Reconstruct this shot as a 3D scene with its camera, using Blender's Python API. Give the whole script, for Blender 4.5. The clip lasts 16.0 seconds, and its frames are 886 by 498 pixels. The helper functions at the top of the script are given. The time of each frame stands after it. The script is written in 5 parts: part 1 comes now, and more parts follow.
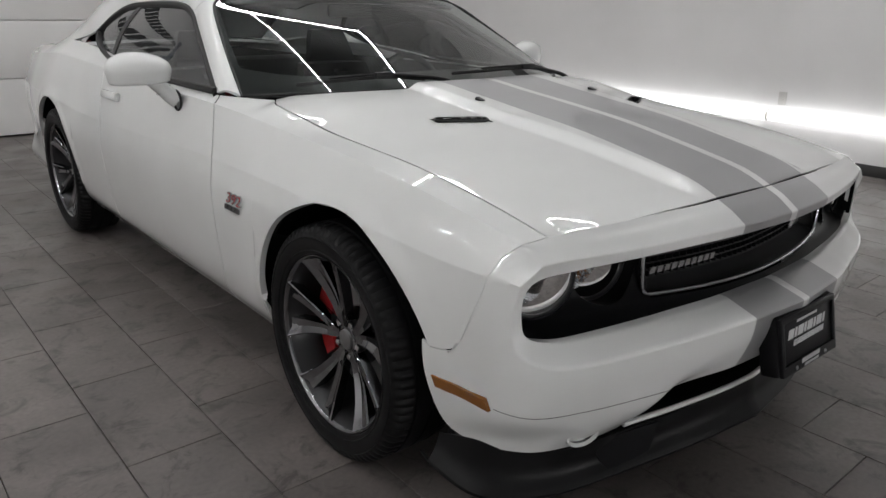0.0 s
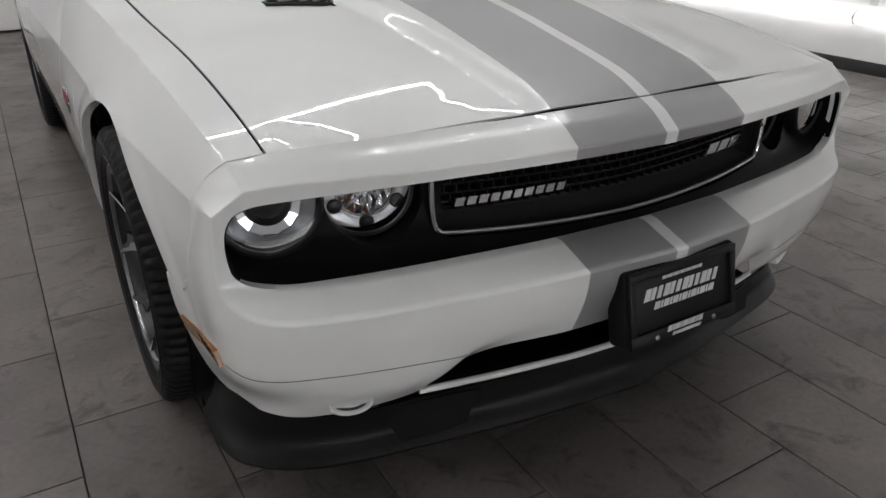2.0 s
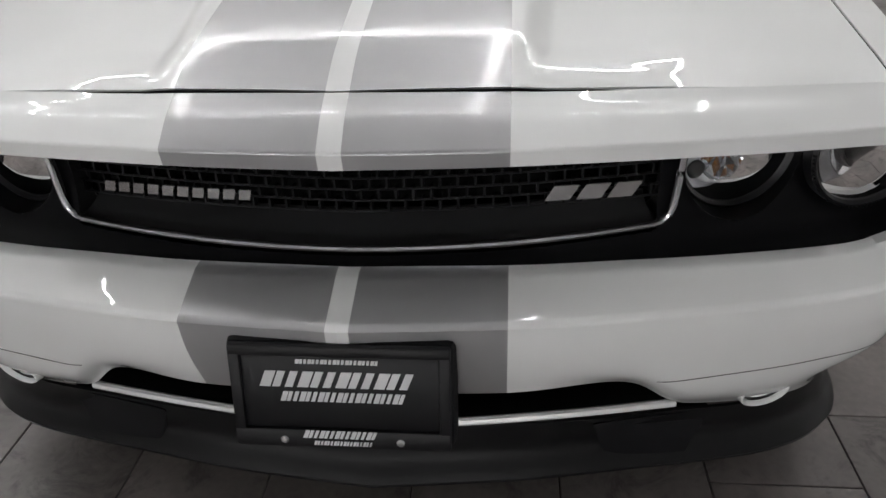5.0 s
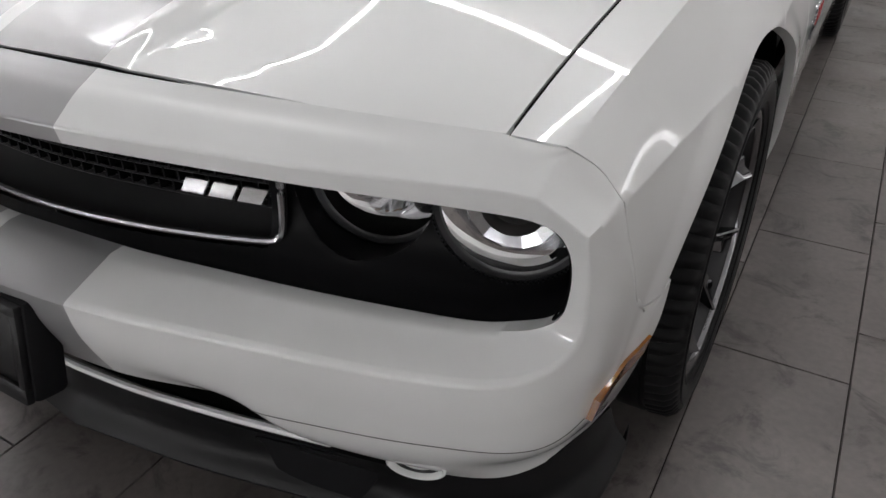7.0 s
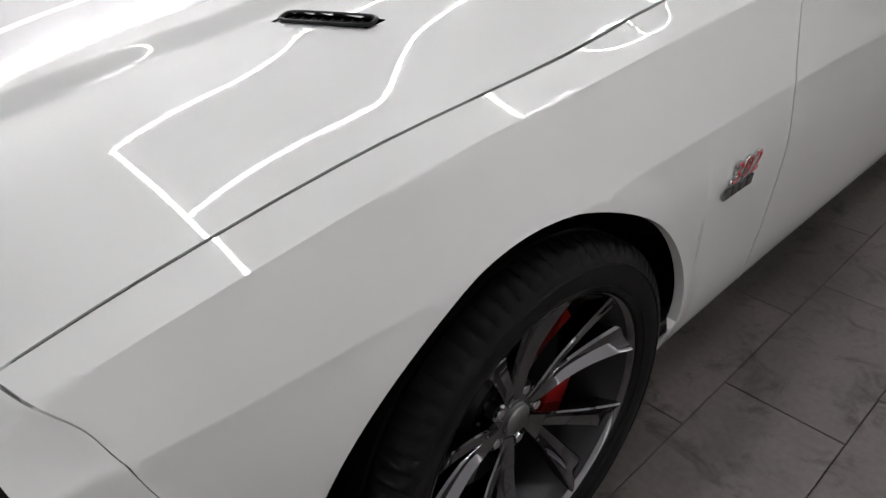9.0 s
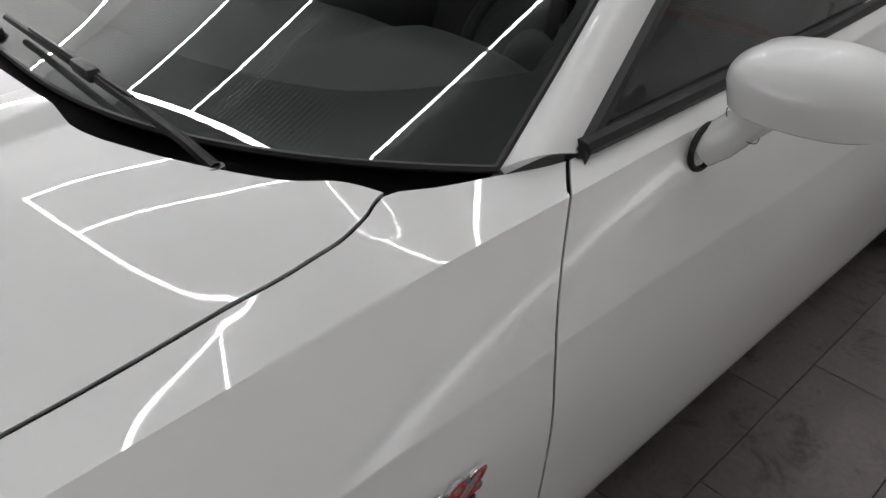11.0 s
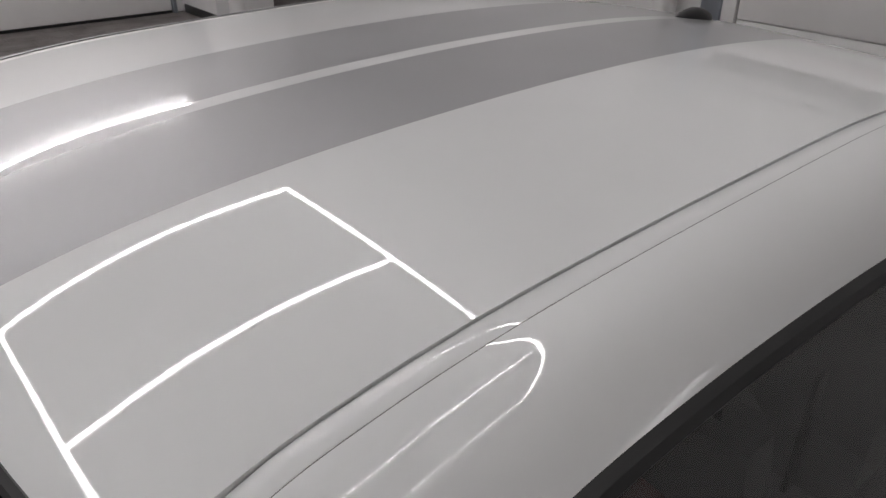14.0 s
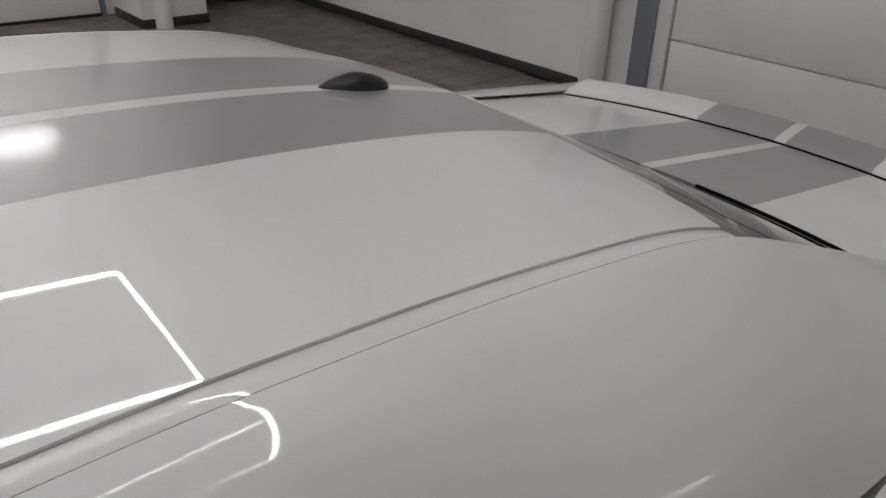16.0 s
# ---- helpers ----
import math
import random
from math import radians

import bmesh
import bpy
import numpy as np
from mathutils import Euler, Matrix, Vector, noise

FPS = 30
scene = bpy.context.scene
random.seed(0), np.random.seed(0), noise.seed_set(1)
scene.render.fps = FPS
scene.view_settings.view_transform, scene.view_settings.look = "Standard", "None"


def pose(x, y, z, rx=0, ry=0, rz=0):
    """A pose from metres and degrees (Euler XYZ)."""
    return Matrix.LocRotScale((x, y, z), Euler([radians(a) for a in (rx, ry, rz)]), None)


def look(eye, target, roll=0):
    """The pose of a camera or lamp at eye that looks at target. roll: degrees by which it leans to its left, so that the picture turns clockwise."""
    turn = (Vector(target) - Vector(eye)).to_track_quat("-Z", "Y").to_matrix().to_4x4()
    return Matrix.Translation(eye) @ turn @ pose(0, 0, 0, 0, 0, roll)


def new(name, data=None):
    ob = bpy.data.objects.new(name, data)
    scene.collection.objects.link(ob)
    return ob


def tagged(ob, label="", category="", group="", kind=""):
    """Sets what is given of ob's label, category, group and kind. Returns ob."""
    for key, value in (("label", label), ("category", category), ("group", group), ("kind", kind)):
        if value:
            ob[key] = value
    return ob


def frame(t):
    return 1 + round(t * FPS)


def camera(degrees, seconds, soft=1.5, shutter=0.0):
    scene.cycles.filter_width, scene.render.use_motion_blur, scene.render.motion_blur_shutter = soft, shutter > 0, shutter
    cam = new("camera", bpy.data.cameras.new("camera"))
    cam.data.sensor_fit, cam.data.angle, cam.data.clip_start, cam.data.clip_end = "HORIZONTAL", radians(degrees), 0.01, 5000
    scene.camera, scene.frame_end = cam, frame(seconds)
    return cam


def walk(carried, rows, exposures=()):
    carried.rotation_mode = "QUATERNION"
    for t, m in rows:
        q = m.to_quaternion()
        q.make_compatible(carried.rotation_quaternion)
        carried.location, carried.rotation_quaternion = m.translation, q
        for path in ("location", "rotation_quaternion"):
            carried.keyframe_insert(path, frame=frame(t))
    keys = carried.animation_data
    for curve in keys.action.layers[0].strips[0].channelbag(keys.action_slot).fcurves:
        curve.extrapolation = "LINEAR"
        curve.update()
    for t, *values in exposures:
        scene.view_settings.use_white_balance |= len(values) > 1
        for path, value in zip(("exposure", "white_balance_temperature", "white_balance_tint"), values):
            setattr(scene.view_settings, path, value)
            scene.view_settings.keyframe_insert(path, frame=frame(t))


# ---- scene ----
cam = camera(62.5, 16.0)
PATH = [
    (0, (-1.936, -1.703, 1.317), (-0.712, -0.254, 0.682), 0.8),
    (0.5, (-1.745, -1.731, 1.308), (-0.564, -0.27, 0.621), 0.8),
    (1, (-1.549, -1.766, 1.271), (-0.427, -0.278, 0.546), 0.6),
    (1.5, (-1.354, -1.818, 1.235), (-0.314, -0.306, 0.441), 0.5),
    (2, (-1.12, -1.833, 1.222), (-0.183, -0.294, 0.353), 0.4),
    (2.5, (-0.891, -1.79, 1.188), (-0.073, -0.231, 0.239), 0.2),
    (3, (-0.657, -1.757, 1.172), (0.019, -0.161, 0.173), 0.3),
    (3.2, (-0.577, -1.754, 1.165), (0.059, -0.145, 0.16), 0.3),
    (5.3, (0.358, -1.691, 1.181), (0.092, 0.004, 0.155), -1.7),
    (5.5, (0.441, -1.669, 1.186), (0.132, 0.015, 0.153), -1.2),
    (6, (0.662, -1.557, 1.166), (0.174, 0.069, 0.11), -1.5),
    (6.5, (0.875, -1.443, 1.155), (0.2, 0.104, 0.082), -1.4),
    (7, (1.074, -1.339, 1.155), (0.217, 0.109, 0.074), -1.4),
    (7.5, (1.238, -1.211, 1.203), (0.234, 0.133, 0.114), -1.0),
    (8, (1.362, -1.036, 1.265), (0.227, 0.194, 0.17), -0.9),
    (8.2, (1.391, -0.974, 1.275), (0.222, 0.218, 0.173), -0.6),
    (10.3, (1.485, -0.205, 1.385), (0.226, 0.931, 0.331), -1.8),
    (10.5, (1.463, -0.107, 1.402), (0.203, 1.018, 0.331), -1.8),
    (11, (1.382, 0.129, 1.445), (0.147, 1.240, 0.331), -0.5),
    (11.5, (1.284, 0.363, 1.505), (0.040, 1.466, 0.393), 0.1),
    (12, (1.180, 0.588, 1.573), (-0.092, 1.688, 0.491), 0.1),
    (12.5, (1.074, 0.792, 1.620), (-0.219, 1.902, 0.574), 0.6),
    (13, (0.968, 0.952, 1.654), (-0.365, 2.066, 0.662), 0.5),
    (13.5, (0.904, 1.085, 1.674), (-0.437, 2.215, 0.713), 0.8),
    (14, (0.886, 1.258, 1.700), (-0.464, 2.378, 0.739), 0.3),
    (14.5, (0.877, 1.438, 1.703), (-0.451, 2.580, 0.738), 1.5),
    (15, (0.872, 1.645, 1.710), (-0.473, 2.769, 0.746), 1.3),
    (15.5, (0.871, 1.870, 1.708), (-0.476, 2.994, 0.749), 1.4),
    (16, (0.916, 2.096, 1.704), (-0.433, 3.218, 0.746), 1.5),
]
walk(cam, [(t, look(eye, target, roll)) for t, eye, target, roll in PATH],
     [(0, -0.40, 6500, 9), (3, -0.22, 6500, 9.5), (5.5, 0.02, 6500, 9.5), (8, -0.08, 6500, 11.5), (10.5, -0.33, 6500, 11), (11.4, -0.58, 6500, 9.5), (12, -0.06, 6500, 6), (13, -0.45, 6600, 14),
      (14, -1.02, 6600, 14), (15, -1.12, 6600, 12.5), (16, -1.0, 6600, 13)])

# ---- world and exposure ----
world = bpy.data.worlds.new("world")
scene.world = world
world.use_nodes = True
world.node_tree.nodes["Background"].inputs["Color"].default_value = (0.8, 0.85, 0.9, 1)
world.node_tree.nodes["Background"].inputs["Strength"].default_value = 0.02

# ---- small geometry helpers ----
def pchip(xs, ys):
    """Smooth curve through a few knots without overshoot."""
    xs, ys = np.array(xs, float), np.array(ys, float)
    h, d = np.diff(xs), np.diff(ys) / np.diff(xs)
    m = np.zeros(len(xs))
    for i in range(1, len(xs) - 1):
        if d[i - 1] * d[i] > 0:
            w1, w2 = 2 * h[i] + h[i - 1], h[i] + 2 * h[i - 1]
            m[i] = (w1 + w2) / (w1 / d[i - 1] + w2 / d[i])
    m[0], m[-1] = d[0], d[-1]

    def at(x):
        x = np.clip(x, xs[0], xs[-1])
        i = np.clip(np.searchsorted(xs, x) - 1, 0, len(xs) - 2)
        t = (x - xs[i]) / h[i]
        return ((1 + 2 * t) * (1 - t) ** 2 * ys[i] + t * (1 - t) ** 2 * h[i] * m[i]
                + t * t * (3 - 2 * t) * ys[i + 1] + t * t * (t - 1) * h[i] * m[i + 1])
    return at


def catmull(pts, n, closed=False):
    """n points along a centripetal-like Catmull-Rom curve through pts."""
    p = np.array(pts, float)
    k = len(p)
    out = []
    segs = k if closed else k - 1
    for s in np.linspace(0, segs, n, endpoint=not closed):
        i = min(int(s), segs - 1)
        t = s - i
        if closed:
            a, b, c, d = p[(i - 1) % k], p[i % k], p[(i + 1) % k], p[(i + 2) % k]
        else:
            b, c = p[i], p[i + 1]
            a = p[i - 1] if i > 0 else 2 * b - c
            d = p[i + 2] if i + 2 < k else 2 * c - b
        out.append(0.5 * (2 * b + (c - a) * t + (2 * a - 5 * b + 4 * c - d) * t * t + (3 * b - a - 3 * c + d) * t ** 3))
    return np.array(out)


def smooth01(t):
    t = np.clip(t, 0.0, 1.0)
    return t * t * (3 - 2 * t)


def mesh_of(verts, faces, mats, smooth=True, sharp=38.0):
    me = bpy.data.meshes.new("mesh")
    me.from_pydata([tuple(map(float, v)) for v in verts], [], [tuple(map(int, q)) for q in faces])
    for m in mats if isinstance(mats, (list, tuple)) else [mats]:
        me.materials.append(m)
    if smooth:
        me.shade_smooth()
        me.set_sharp_from_angle(angle=radians(sharp))
    me.update()
    return me


def thing(name, label, category, group="", kind="", at=(0, 0, 0)):
    ob = new(name)
    ob.location = at
    ob.empty_display_size = 0.1
    return tagged(ob, label, category, group, kind)


def part(name, data, material, parent, label="", m=None):
    """Links a bmesh or a mesh as one object under a thing or a part."""
    if isinstance(data, bmesh.types.BMesh):
        me = bpy.data.meshes.new(name)
        bmesh.ops.recalc_face_normals(data, faces=data.faces)
        data.to_mesh(me)
        data.free()
        me.materials.append(material)
        me.shade_smooth()
        me.set_sharp_from_angle(angle=radians(35))
    else:
        me = data
    ob = new(name, me)
    ob.parent = parent
    if m is not None:
        ob.matrix_basis = m
    if label:
        tagged(ob, label)
    return ob


def box(bm, x0, x1, y0, y1, z0, z1, bevel=0.0):
    made = bmesh.ops.create_cube(bm, size=1.0, matrix=Matrix.LocRotScale(((x0 + x1) / 2, (y0 + y1) / 2, (z0 + z1) / 2), None, (x1 - x0, y1 - y0, z1 - z0)))
    if bevel:
        es = list({e for v in made["verts"] for e in v.link_edges})
        bmesh.ops.bevel(bm, geom=es, offset=bevel, segments=2, affect="EDGES", profile=0.5)
    return bm


def rod(pts, r, seg=10, closed=False):
    """Tube of radius r (number or list) along pts."""
    p = [Vector(map(float, q)) for q in pts]
    n = len(p)
    rs = [r] * n if isinstance(r, (int, float)) else list(r)
    verts, faces = [], []
    up = Vector((0, 0, 1))
    for i in range(n):
        a, b = (p[i - 1], p[(i + 1) % n]) if closed else (p[max(i - 1, 0)], p[min(i + 1, n - 1)])
        d = (b - a).normalized()
        side = d.cross(up)
        if side.length < 0.05:
            side = d.cross(Vector((1, 0, 0)))
        side.normalize()
        top = side.cross(d)
        for k in range(seg):
            ang = 2 * math.pi * k / seg
            verts.append(p[i] + (side * math.cos(ang) + top * math.sin(ang)) * rs[i])
    m = n if closed else n - 1
    for i in range(m):
        for k in range(seg):
            j, l = (i + 1) % n, (k + 1) % seg
            faces.append((i * seg + k, i * seg + l, j * seg + l, j * seg + k))
    if not closed:
        faces.append(tuple(range(seg - 1, -1, -1)))
        faces.append(tuple((n - 1) * seg + k for k in range(seg)))
    return verts, faces


def revolve(profile, seg, axis="x", squeeze=None):
    """Solid of revolution: profile of (along axis, radius); closed outline when first equals last."""
    verts, faces = [], []
    n = len(profile)
    for k in range(seg):
        a = 2 * math.pi * k / seg
        for i, (u, r) in enumerate(profile):
            if squeeze:
                u, r = squeeze(i, k, u, r)
            c, s = r * math.cos(a), r * math.sin(a)
            verts.append({"x": (u, c, s), "y": (c, u, s), "z": (c, s, u)}[axis])
    for k in range(seg):
        j = (k + 1) % seg
        for i in range(n - 1):
            faces.append((k * n + i, k * n + i + 1, j * n + i + 1, j * n + i))
    return verts, faces


def grid_normals(P):
    du = np.gradient(P, axis=0)
    dv = np.gradient(P, axis=1)
    n = np.cross(du, dv)
    return n / (np.linalg.norm(n, axis=2, keepdims=True) + 1e-12)


REF = np.array([0.0, 1.5, 0.55])


def shell(P, mat, depth=0.016, out=None, hole=None, sharp=38.0, thick=False, back=None):
    """A sheet of grid points with its rim turned inwards by depth, so that it has an edge. hole(point) cuts cells away.
    thick: close it with a back face as well, of the material back where given."""
    P = np.array(P, float)
    N = grid_normals(P)
    ref = REF if out is None else np.array(out, float)
    flip = ((P - ref) * N).sum() < 0
    if flip:
        P = P[::-1]
        N = grid_normals(P)
    n, m = P.shape[:2]
    verts = [tuple(q) for q in P.reshape(-1, 3)]
    faces = []
    for i in range(n - 1):
        for j in range(m - 1):
            if hole is not None and hole(P[i:i + 2, j:j + 2].reshape(-1, 3).mean(0)):
                continue
            faces.append((i * m + j, (i + 1) * m + j, (i + 1) * m + j + 1, i * m + j + 1))
    count = len(faces)
    if thick:
        base = len(verts)
        verts += [tuple(q) for q in (P - N * depth).reshape(-1, 3)]
        faces += [tuple(base + v for v in reversed(q)) for q in faces]
        rim = lambda i, j: base + i * m + j
    else:
        idx = {}

        def rim(i, j):
            if (i, j) not in idx:
                idx[i, j] = len(verts)
                verts.append(tuple(P[i, j] - N[i, j] * depth))
            return idx[i, j]
    ring = [(i, 0) for i in range(n)] + [(n - 1, j) for j in range(1, m)] + [(i, m - 1) for i in range(n - 2, -1, -1)] + [(0, j) for j in range(m - 2, 0, -1)]
    for a, b in zip(ring, ring[1:] + ring[:1]):
        faces.append((a[0] * m + a[1], rim(*a), rim(*b), b[0] * m + b[1]))
    me = mesh_of(verts, faces, [mat, back] if back else mat, sharp=sharp)
    if back:
        for q in me.polygons[count:2 * count]:
            q.material_index = 1
    return me


def mirrored(P):
    Q = np.array(P, float).copy()
    Q[..., 0] *= -1
    return Q


# ---- materials ----
def material(name, color=(0.5, 0.5, 0.5), rough=0.5, metal=0.0, coat=0.0, spec=0.5, emit=None, strength=0.0):
    m = bpy.data.materials.new(name)
    m.use_nodes = True
    b = m.node_tree.nodes["Principled BSDF"]
    b.inputs["Base Color"].default_value = (*color, 1)
    b.inputs["Roughness"].default_value = rough
    b.inputs["Metallic"].default_value = metal
    b.inputs["Coat Weight"].default_value = coat
    b.inputs["Coat Roughness"].default_value = 0.03
    b.inputs["Specular IOR Level"].default_value = spec
    if emit:
        b.inputs["Emission Color"].default_value = (*emit, 1)
        b.inputs["Emission Strength"].default_value = strength
    return m


def node(m, kind, **values):
    n = m.node_tree.nodes.new(kind)
    for k, v in values.items():
        n.inputs[k].default_value = v
    return n


def wire(m, a, b):
    m.node_tree.links.new(a, b)


def bsdf(m):
    return m.node_tree.nodes["Principled BSDF"]


def place(m, scale=1.0):
    """World-sized coordinates for a procedural texture."""
    g = node(m, "ShaderNodeNewGeometry")
    mp = node(m, "ShaderNodeMapping")
    mp.inputs["Scale"].default_value = (scale, scale, scale)
    wire(m, g.outputs["Position"], mp.inputs["Vector"])
    return mp.outputs["Vector"]


def speckle(m, scale, low, high, detail=4.0, vec=None):
    """A noise stretched to the range low..high."""
    t = node(m, "ShaderNodeTexNoise", Scale=scale, Detail=detail)
    wire(m, vec if vec is not None else place(m), t.inputs["Vector"])
    r = node(m, "ShaderNodeMapRange")
    for k, v in (("From Min", 0.3), ("From Max", 0.7), ("To Min", low), ("To Max", high)):
        r.inputs[k].default_value = v
    wire(m, t.outputs["Fac"], r.inputs["Value"])
    return r.outputs["Result"]


def tint(m, color, factor_out):
    """Base colour times a factor."""
    mix = m.node_tree.nodes.new("ShaderNodeVectorMath")
    mix.operation = "SCALE"
    mix.inputs[0].default_value = color
    wire(m, factor_out, mix.inputs["Scale"])
    wire(m, mix.outputs["Vector"], bsdf(m).inputs["Base Color"])


def bump(m, scale, strength, distance=0.002, detail=4.0):
    t = node(m, "ShaderNodeTexNoise", Scale=scale, Detail=detail)
    wire(m, place(m), t.inputs["Vector"])
    b = node(m, "ShaderNodeBump", Strength=strength, Distance=distance)
    wire(m, t.outputs["Fac"], b.inputs["Height"])
    wire(m, b.outputs["Normal"], bsdf(m).inputs["Normal"])


WHITE_PAINT = (0.765, 0.772, 0.763)


def paint(name, stripes, half=0.232):
    """White clear-coated paint, with the two wide silver stripes along the middle of the car where asked for."""
    m = material(name, WHITE_PAINT, 0.38, 0.0, 1.0)
    bsdf(m).inputs["Coat Roughness"].default_value = 0.025
    fleck = speckle(m, 3.0, 0.97, 1.03, 3.0)
    if not stripes:
        tint(m, WHITE_PAINT, fleck)
        return m
    g = node(m, "ShaderNodeNewGeometry")
    sep = node(m, "ShaderNodeSeparateXYZ")
    wire(m, g.outputs["Position"], sep.inputs[0])
    ab = node(m, "ShaderNodeMath")
    ab.operation = "ABSOLUTE"
    wire(m, sep.outputs["X"], ab.inputs[0])
    inner = node(m, "ShaderNodeMath")
    inner.operation = "GREATER_THAN"
    inner.inputs[1].default_value = 0.0165
    outer = node(m, "ShaderNodeMath")
    outer.operation = "LESS_THAN"
    outer.inputs[1].default_value = half
    both = node(m, "ShaderNodeMath")
    both.operation = "MULTIPLY"
    wire(m, ab.outputs[0], inner.inputs[0])
    wire(m, ab.outputs[0], outer.inputs[0])
    wire(m, inner.outputs[0], both.inputs[0])
    wire(m, outer.outputs[0], both.inputs[1])
    mix = node(m, "ShaderNodeMix")
    mix.data_type = "RGBA"
    mix.inputs["A"].default_value = (*WHITE_PAINT, 1)
    mix.inputs["B"].default_value = (0.40, 0.40, 0.405, 1)
    wire(m, both.outputs[0], mix.inputs["Factor"])
    sc = m.node_tree.nodes.new("ShaderNodeVectorMath")
    sc.operation = "SCALE"
    wire(m, mix.outputs["Result"], sc.inputs[0])
    wire(m, fleck, sc.inputs["Scale"])
    wire(m, sc.outputs["Vector"], bsdf(m).inputs["Base Color"])
    # the stripe film is a little metallic and less glossy than the paint
    for key, a, b in (("Metallic", 0.0, 0.6), ("Roughness", 0.38, 0.45), ("Coat Roughness", 0.025, 0.11), ("Coat Weight", 1.0, 0.8)):
        r = node(m, "ShaderNodeMapRange")
        r.inputs["To Min"].default_value, r.inputs["To Max"].default_value = a, b
        wire(m, both.outputs[0], r.inputs["Value"])
        wire(m, r.outputs["Result"], bsdf(m).inputs[key])
    return m


PAINT = paint("white_paint", False)
STRIPED = paint("striped_paint", True)
STRIPED_DECK = paint("striped_deck_paint", True, 0.262)
BLACK_TRIM = material("black_trim", (0.008, 0.008, 0.009), 0.34, 0, 0.0, 0.4)
SATIN_BLACK = material("satin_black", (0.003, 0.003, 0.0035), 0.38, 0, 0.0, 0.07)
bump(SATIN_BLACK, 900, 0.05, 0.0004)
PLASTIC = material("grained_black_plastic", (0.008, 0.008, 0.009), 0.6, 0, 0.0, 0.14)
tint(PLASTIC, (0.008, 0.008, 0.009), speckle(PLASTIC, 14, 0.8, 1.25))
bump(PLASTIC, 1400, 0.12, 0.0004)
CHIN = material("satin_chin_plastic", (0.006, 0.006, 0.0065), 0.42, 0, 0.0, 0.17)
tint(CHIN, (0.007, 0.007, 0.0075), speckle(CHIN, 9, 0.8, 1.25))
bump(CHIN, 1100, 0.10, 0.0004)
TRAY = material("grey_tray_plastic", (0.025, 0.025, 0.026), 0.32, 0, 0, 0.5)
# near-black, so that the depth of shade in hollows is in the colour
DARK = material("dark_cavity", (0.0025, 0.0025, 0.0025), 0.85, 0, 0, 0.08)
RUBBER = material("tyre_rubber", (0.006, 0.006, 0.0065), 0.45, 0, 0, 0.14)
tint(RUBBER, (0.007, 0.007, 0.0075), speckle(RUBBER, 40, 0.75, 1.35))
bump(RUBBER, 300, 0.1, 0.001)
SEAL = material("rubber_seal", (0.015, 0.015, 0.015), 0.5, 0, 0, 0.4)
CHROME = material("chrome", (0.75, 0.75, 0.76), 0.07, 1.0)
BEZEL = material("satin_bezel", (0.42, 0.42, 0.43), 0.24, 1.0)
DARK_CHROME = material("dark_chrome", (0.22, 0.22, 0.23), 0.05, 1.0)
GAP_LINE = material("shaded_joint", (0.10, 0.10, 0.10), 0.6)
BARREL = material("dark_barrel", (0.04, 0.04, 0.042), 0.35, 0.7)
STEEL = material("brushed_steel", (0.35, 0.35, 0.35), 0.32, 1.0)
RED = material("red_caliper", (0.45, 0.012, 0.015), 0.3, 0, 0.6)
DARK_RED = material("dark_red_leather", (0.10, 0.012, 0.012), 0.6, 0, 0, 0.3)
REFLECTOR = material("lamp_reflector", (0.92, 0.92, 0.93), 0.10, 0.95)
FROSTED = material("frosted_lamp_ring", (0.44, 0.44, 0.45), 0.2, 0.75, 0.6)
LAMP_RING = material("satin_lamp_ring", (0.42, 0.42, 0.43), 0.28, 0.55, 0.5)
AMBER = material("amber_lens", (0.22, 0.075, 0.005), 0.18, 0, 0.7)
BADGE_SILVER = material("badge_silver", (0.62, 0.62, 0.63), 0.16, 0.9)
PLATE_WHITE = material("plate_white", (0.62, 0.62, 0.62), 0.5)
PLATE_BLACK = material("plate_black", (0.006, 0.006, 0.007), 0.42, 0, 0.0, 0.22)
LEATHER = material("black_leather", (0.032, 0.032, 0.033), 0.5, 0, 0, 0.4)
tint(LEATHER, (0.032, 0.032, 0.033), speckle(LEATHER, 60, 0.8, 1.3))
bump(LEATHER, 500, 0.15, 0.001)
DASH = material("soft_dash", (0.055, 0.058, 0.058), 0.6, 0, 0, 0.35)
bump(DASH, 700, 0.12, 0.001)
CARPET = material("carpet", (0.012, 0.012, 0.012), 0.95, 0, 0, 0.1)
LED = material("led_diffuser", (0.9, 0.9, 0.9), 0.4, 0, 0, 0.5, (1.0, 0.995, 1.0), 50.0)
LED_STRONG = material("strong_led_diffuser", (0.9, 0.9, 0.9), 0.4, 0, 0, 0.5, (1.0, 0.995, 1.0), 110.0)
LED_WIDE = material("wide_led_diffuser", (0.9, 0.9, 0.9), 0.4, 0, 0, 0.5, (1.0, 0.995, 1.0), 3.5)
# glow of the added fill tubes on the unseen south wall
LED_FILL = material("fill_led_diffuser", (0.9, 0.9, 0.9), 0.4, 0, 0, 0.5, (1.0, 0.995, 1.0), 26.0)


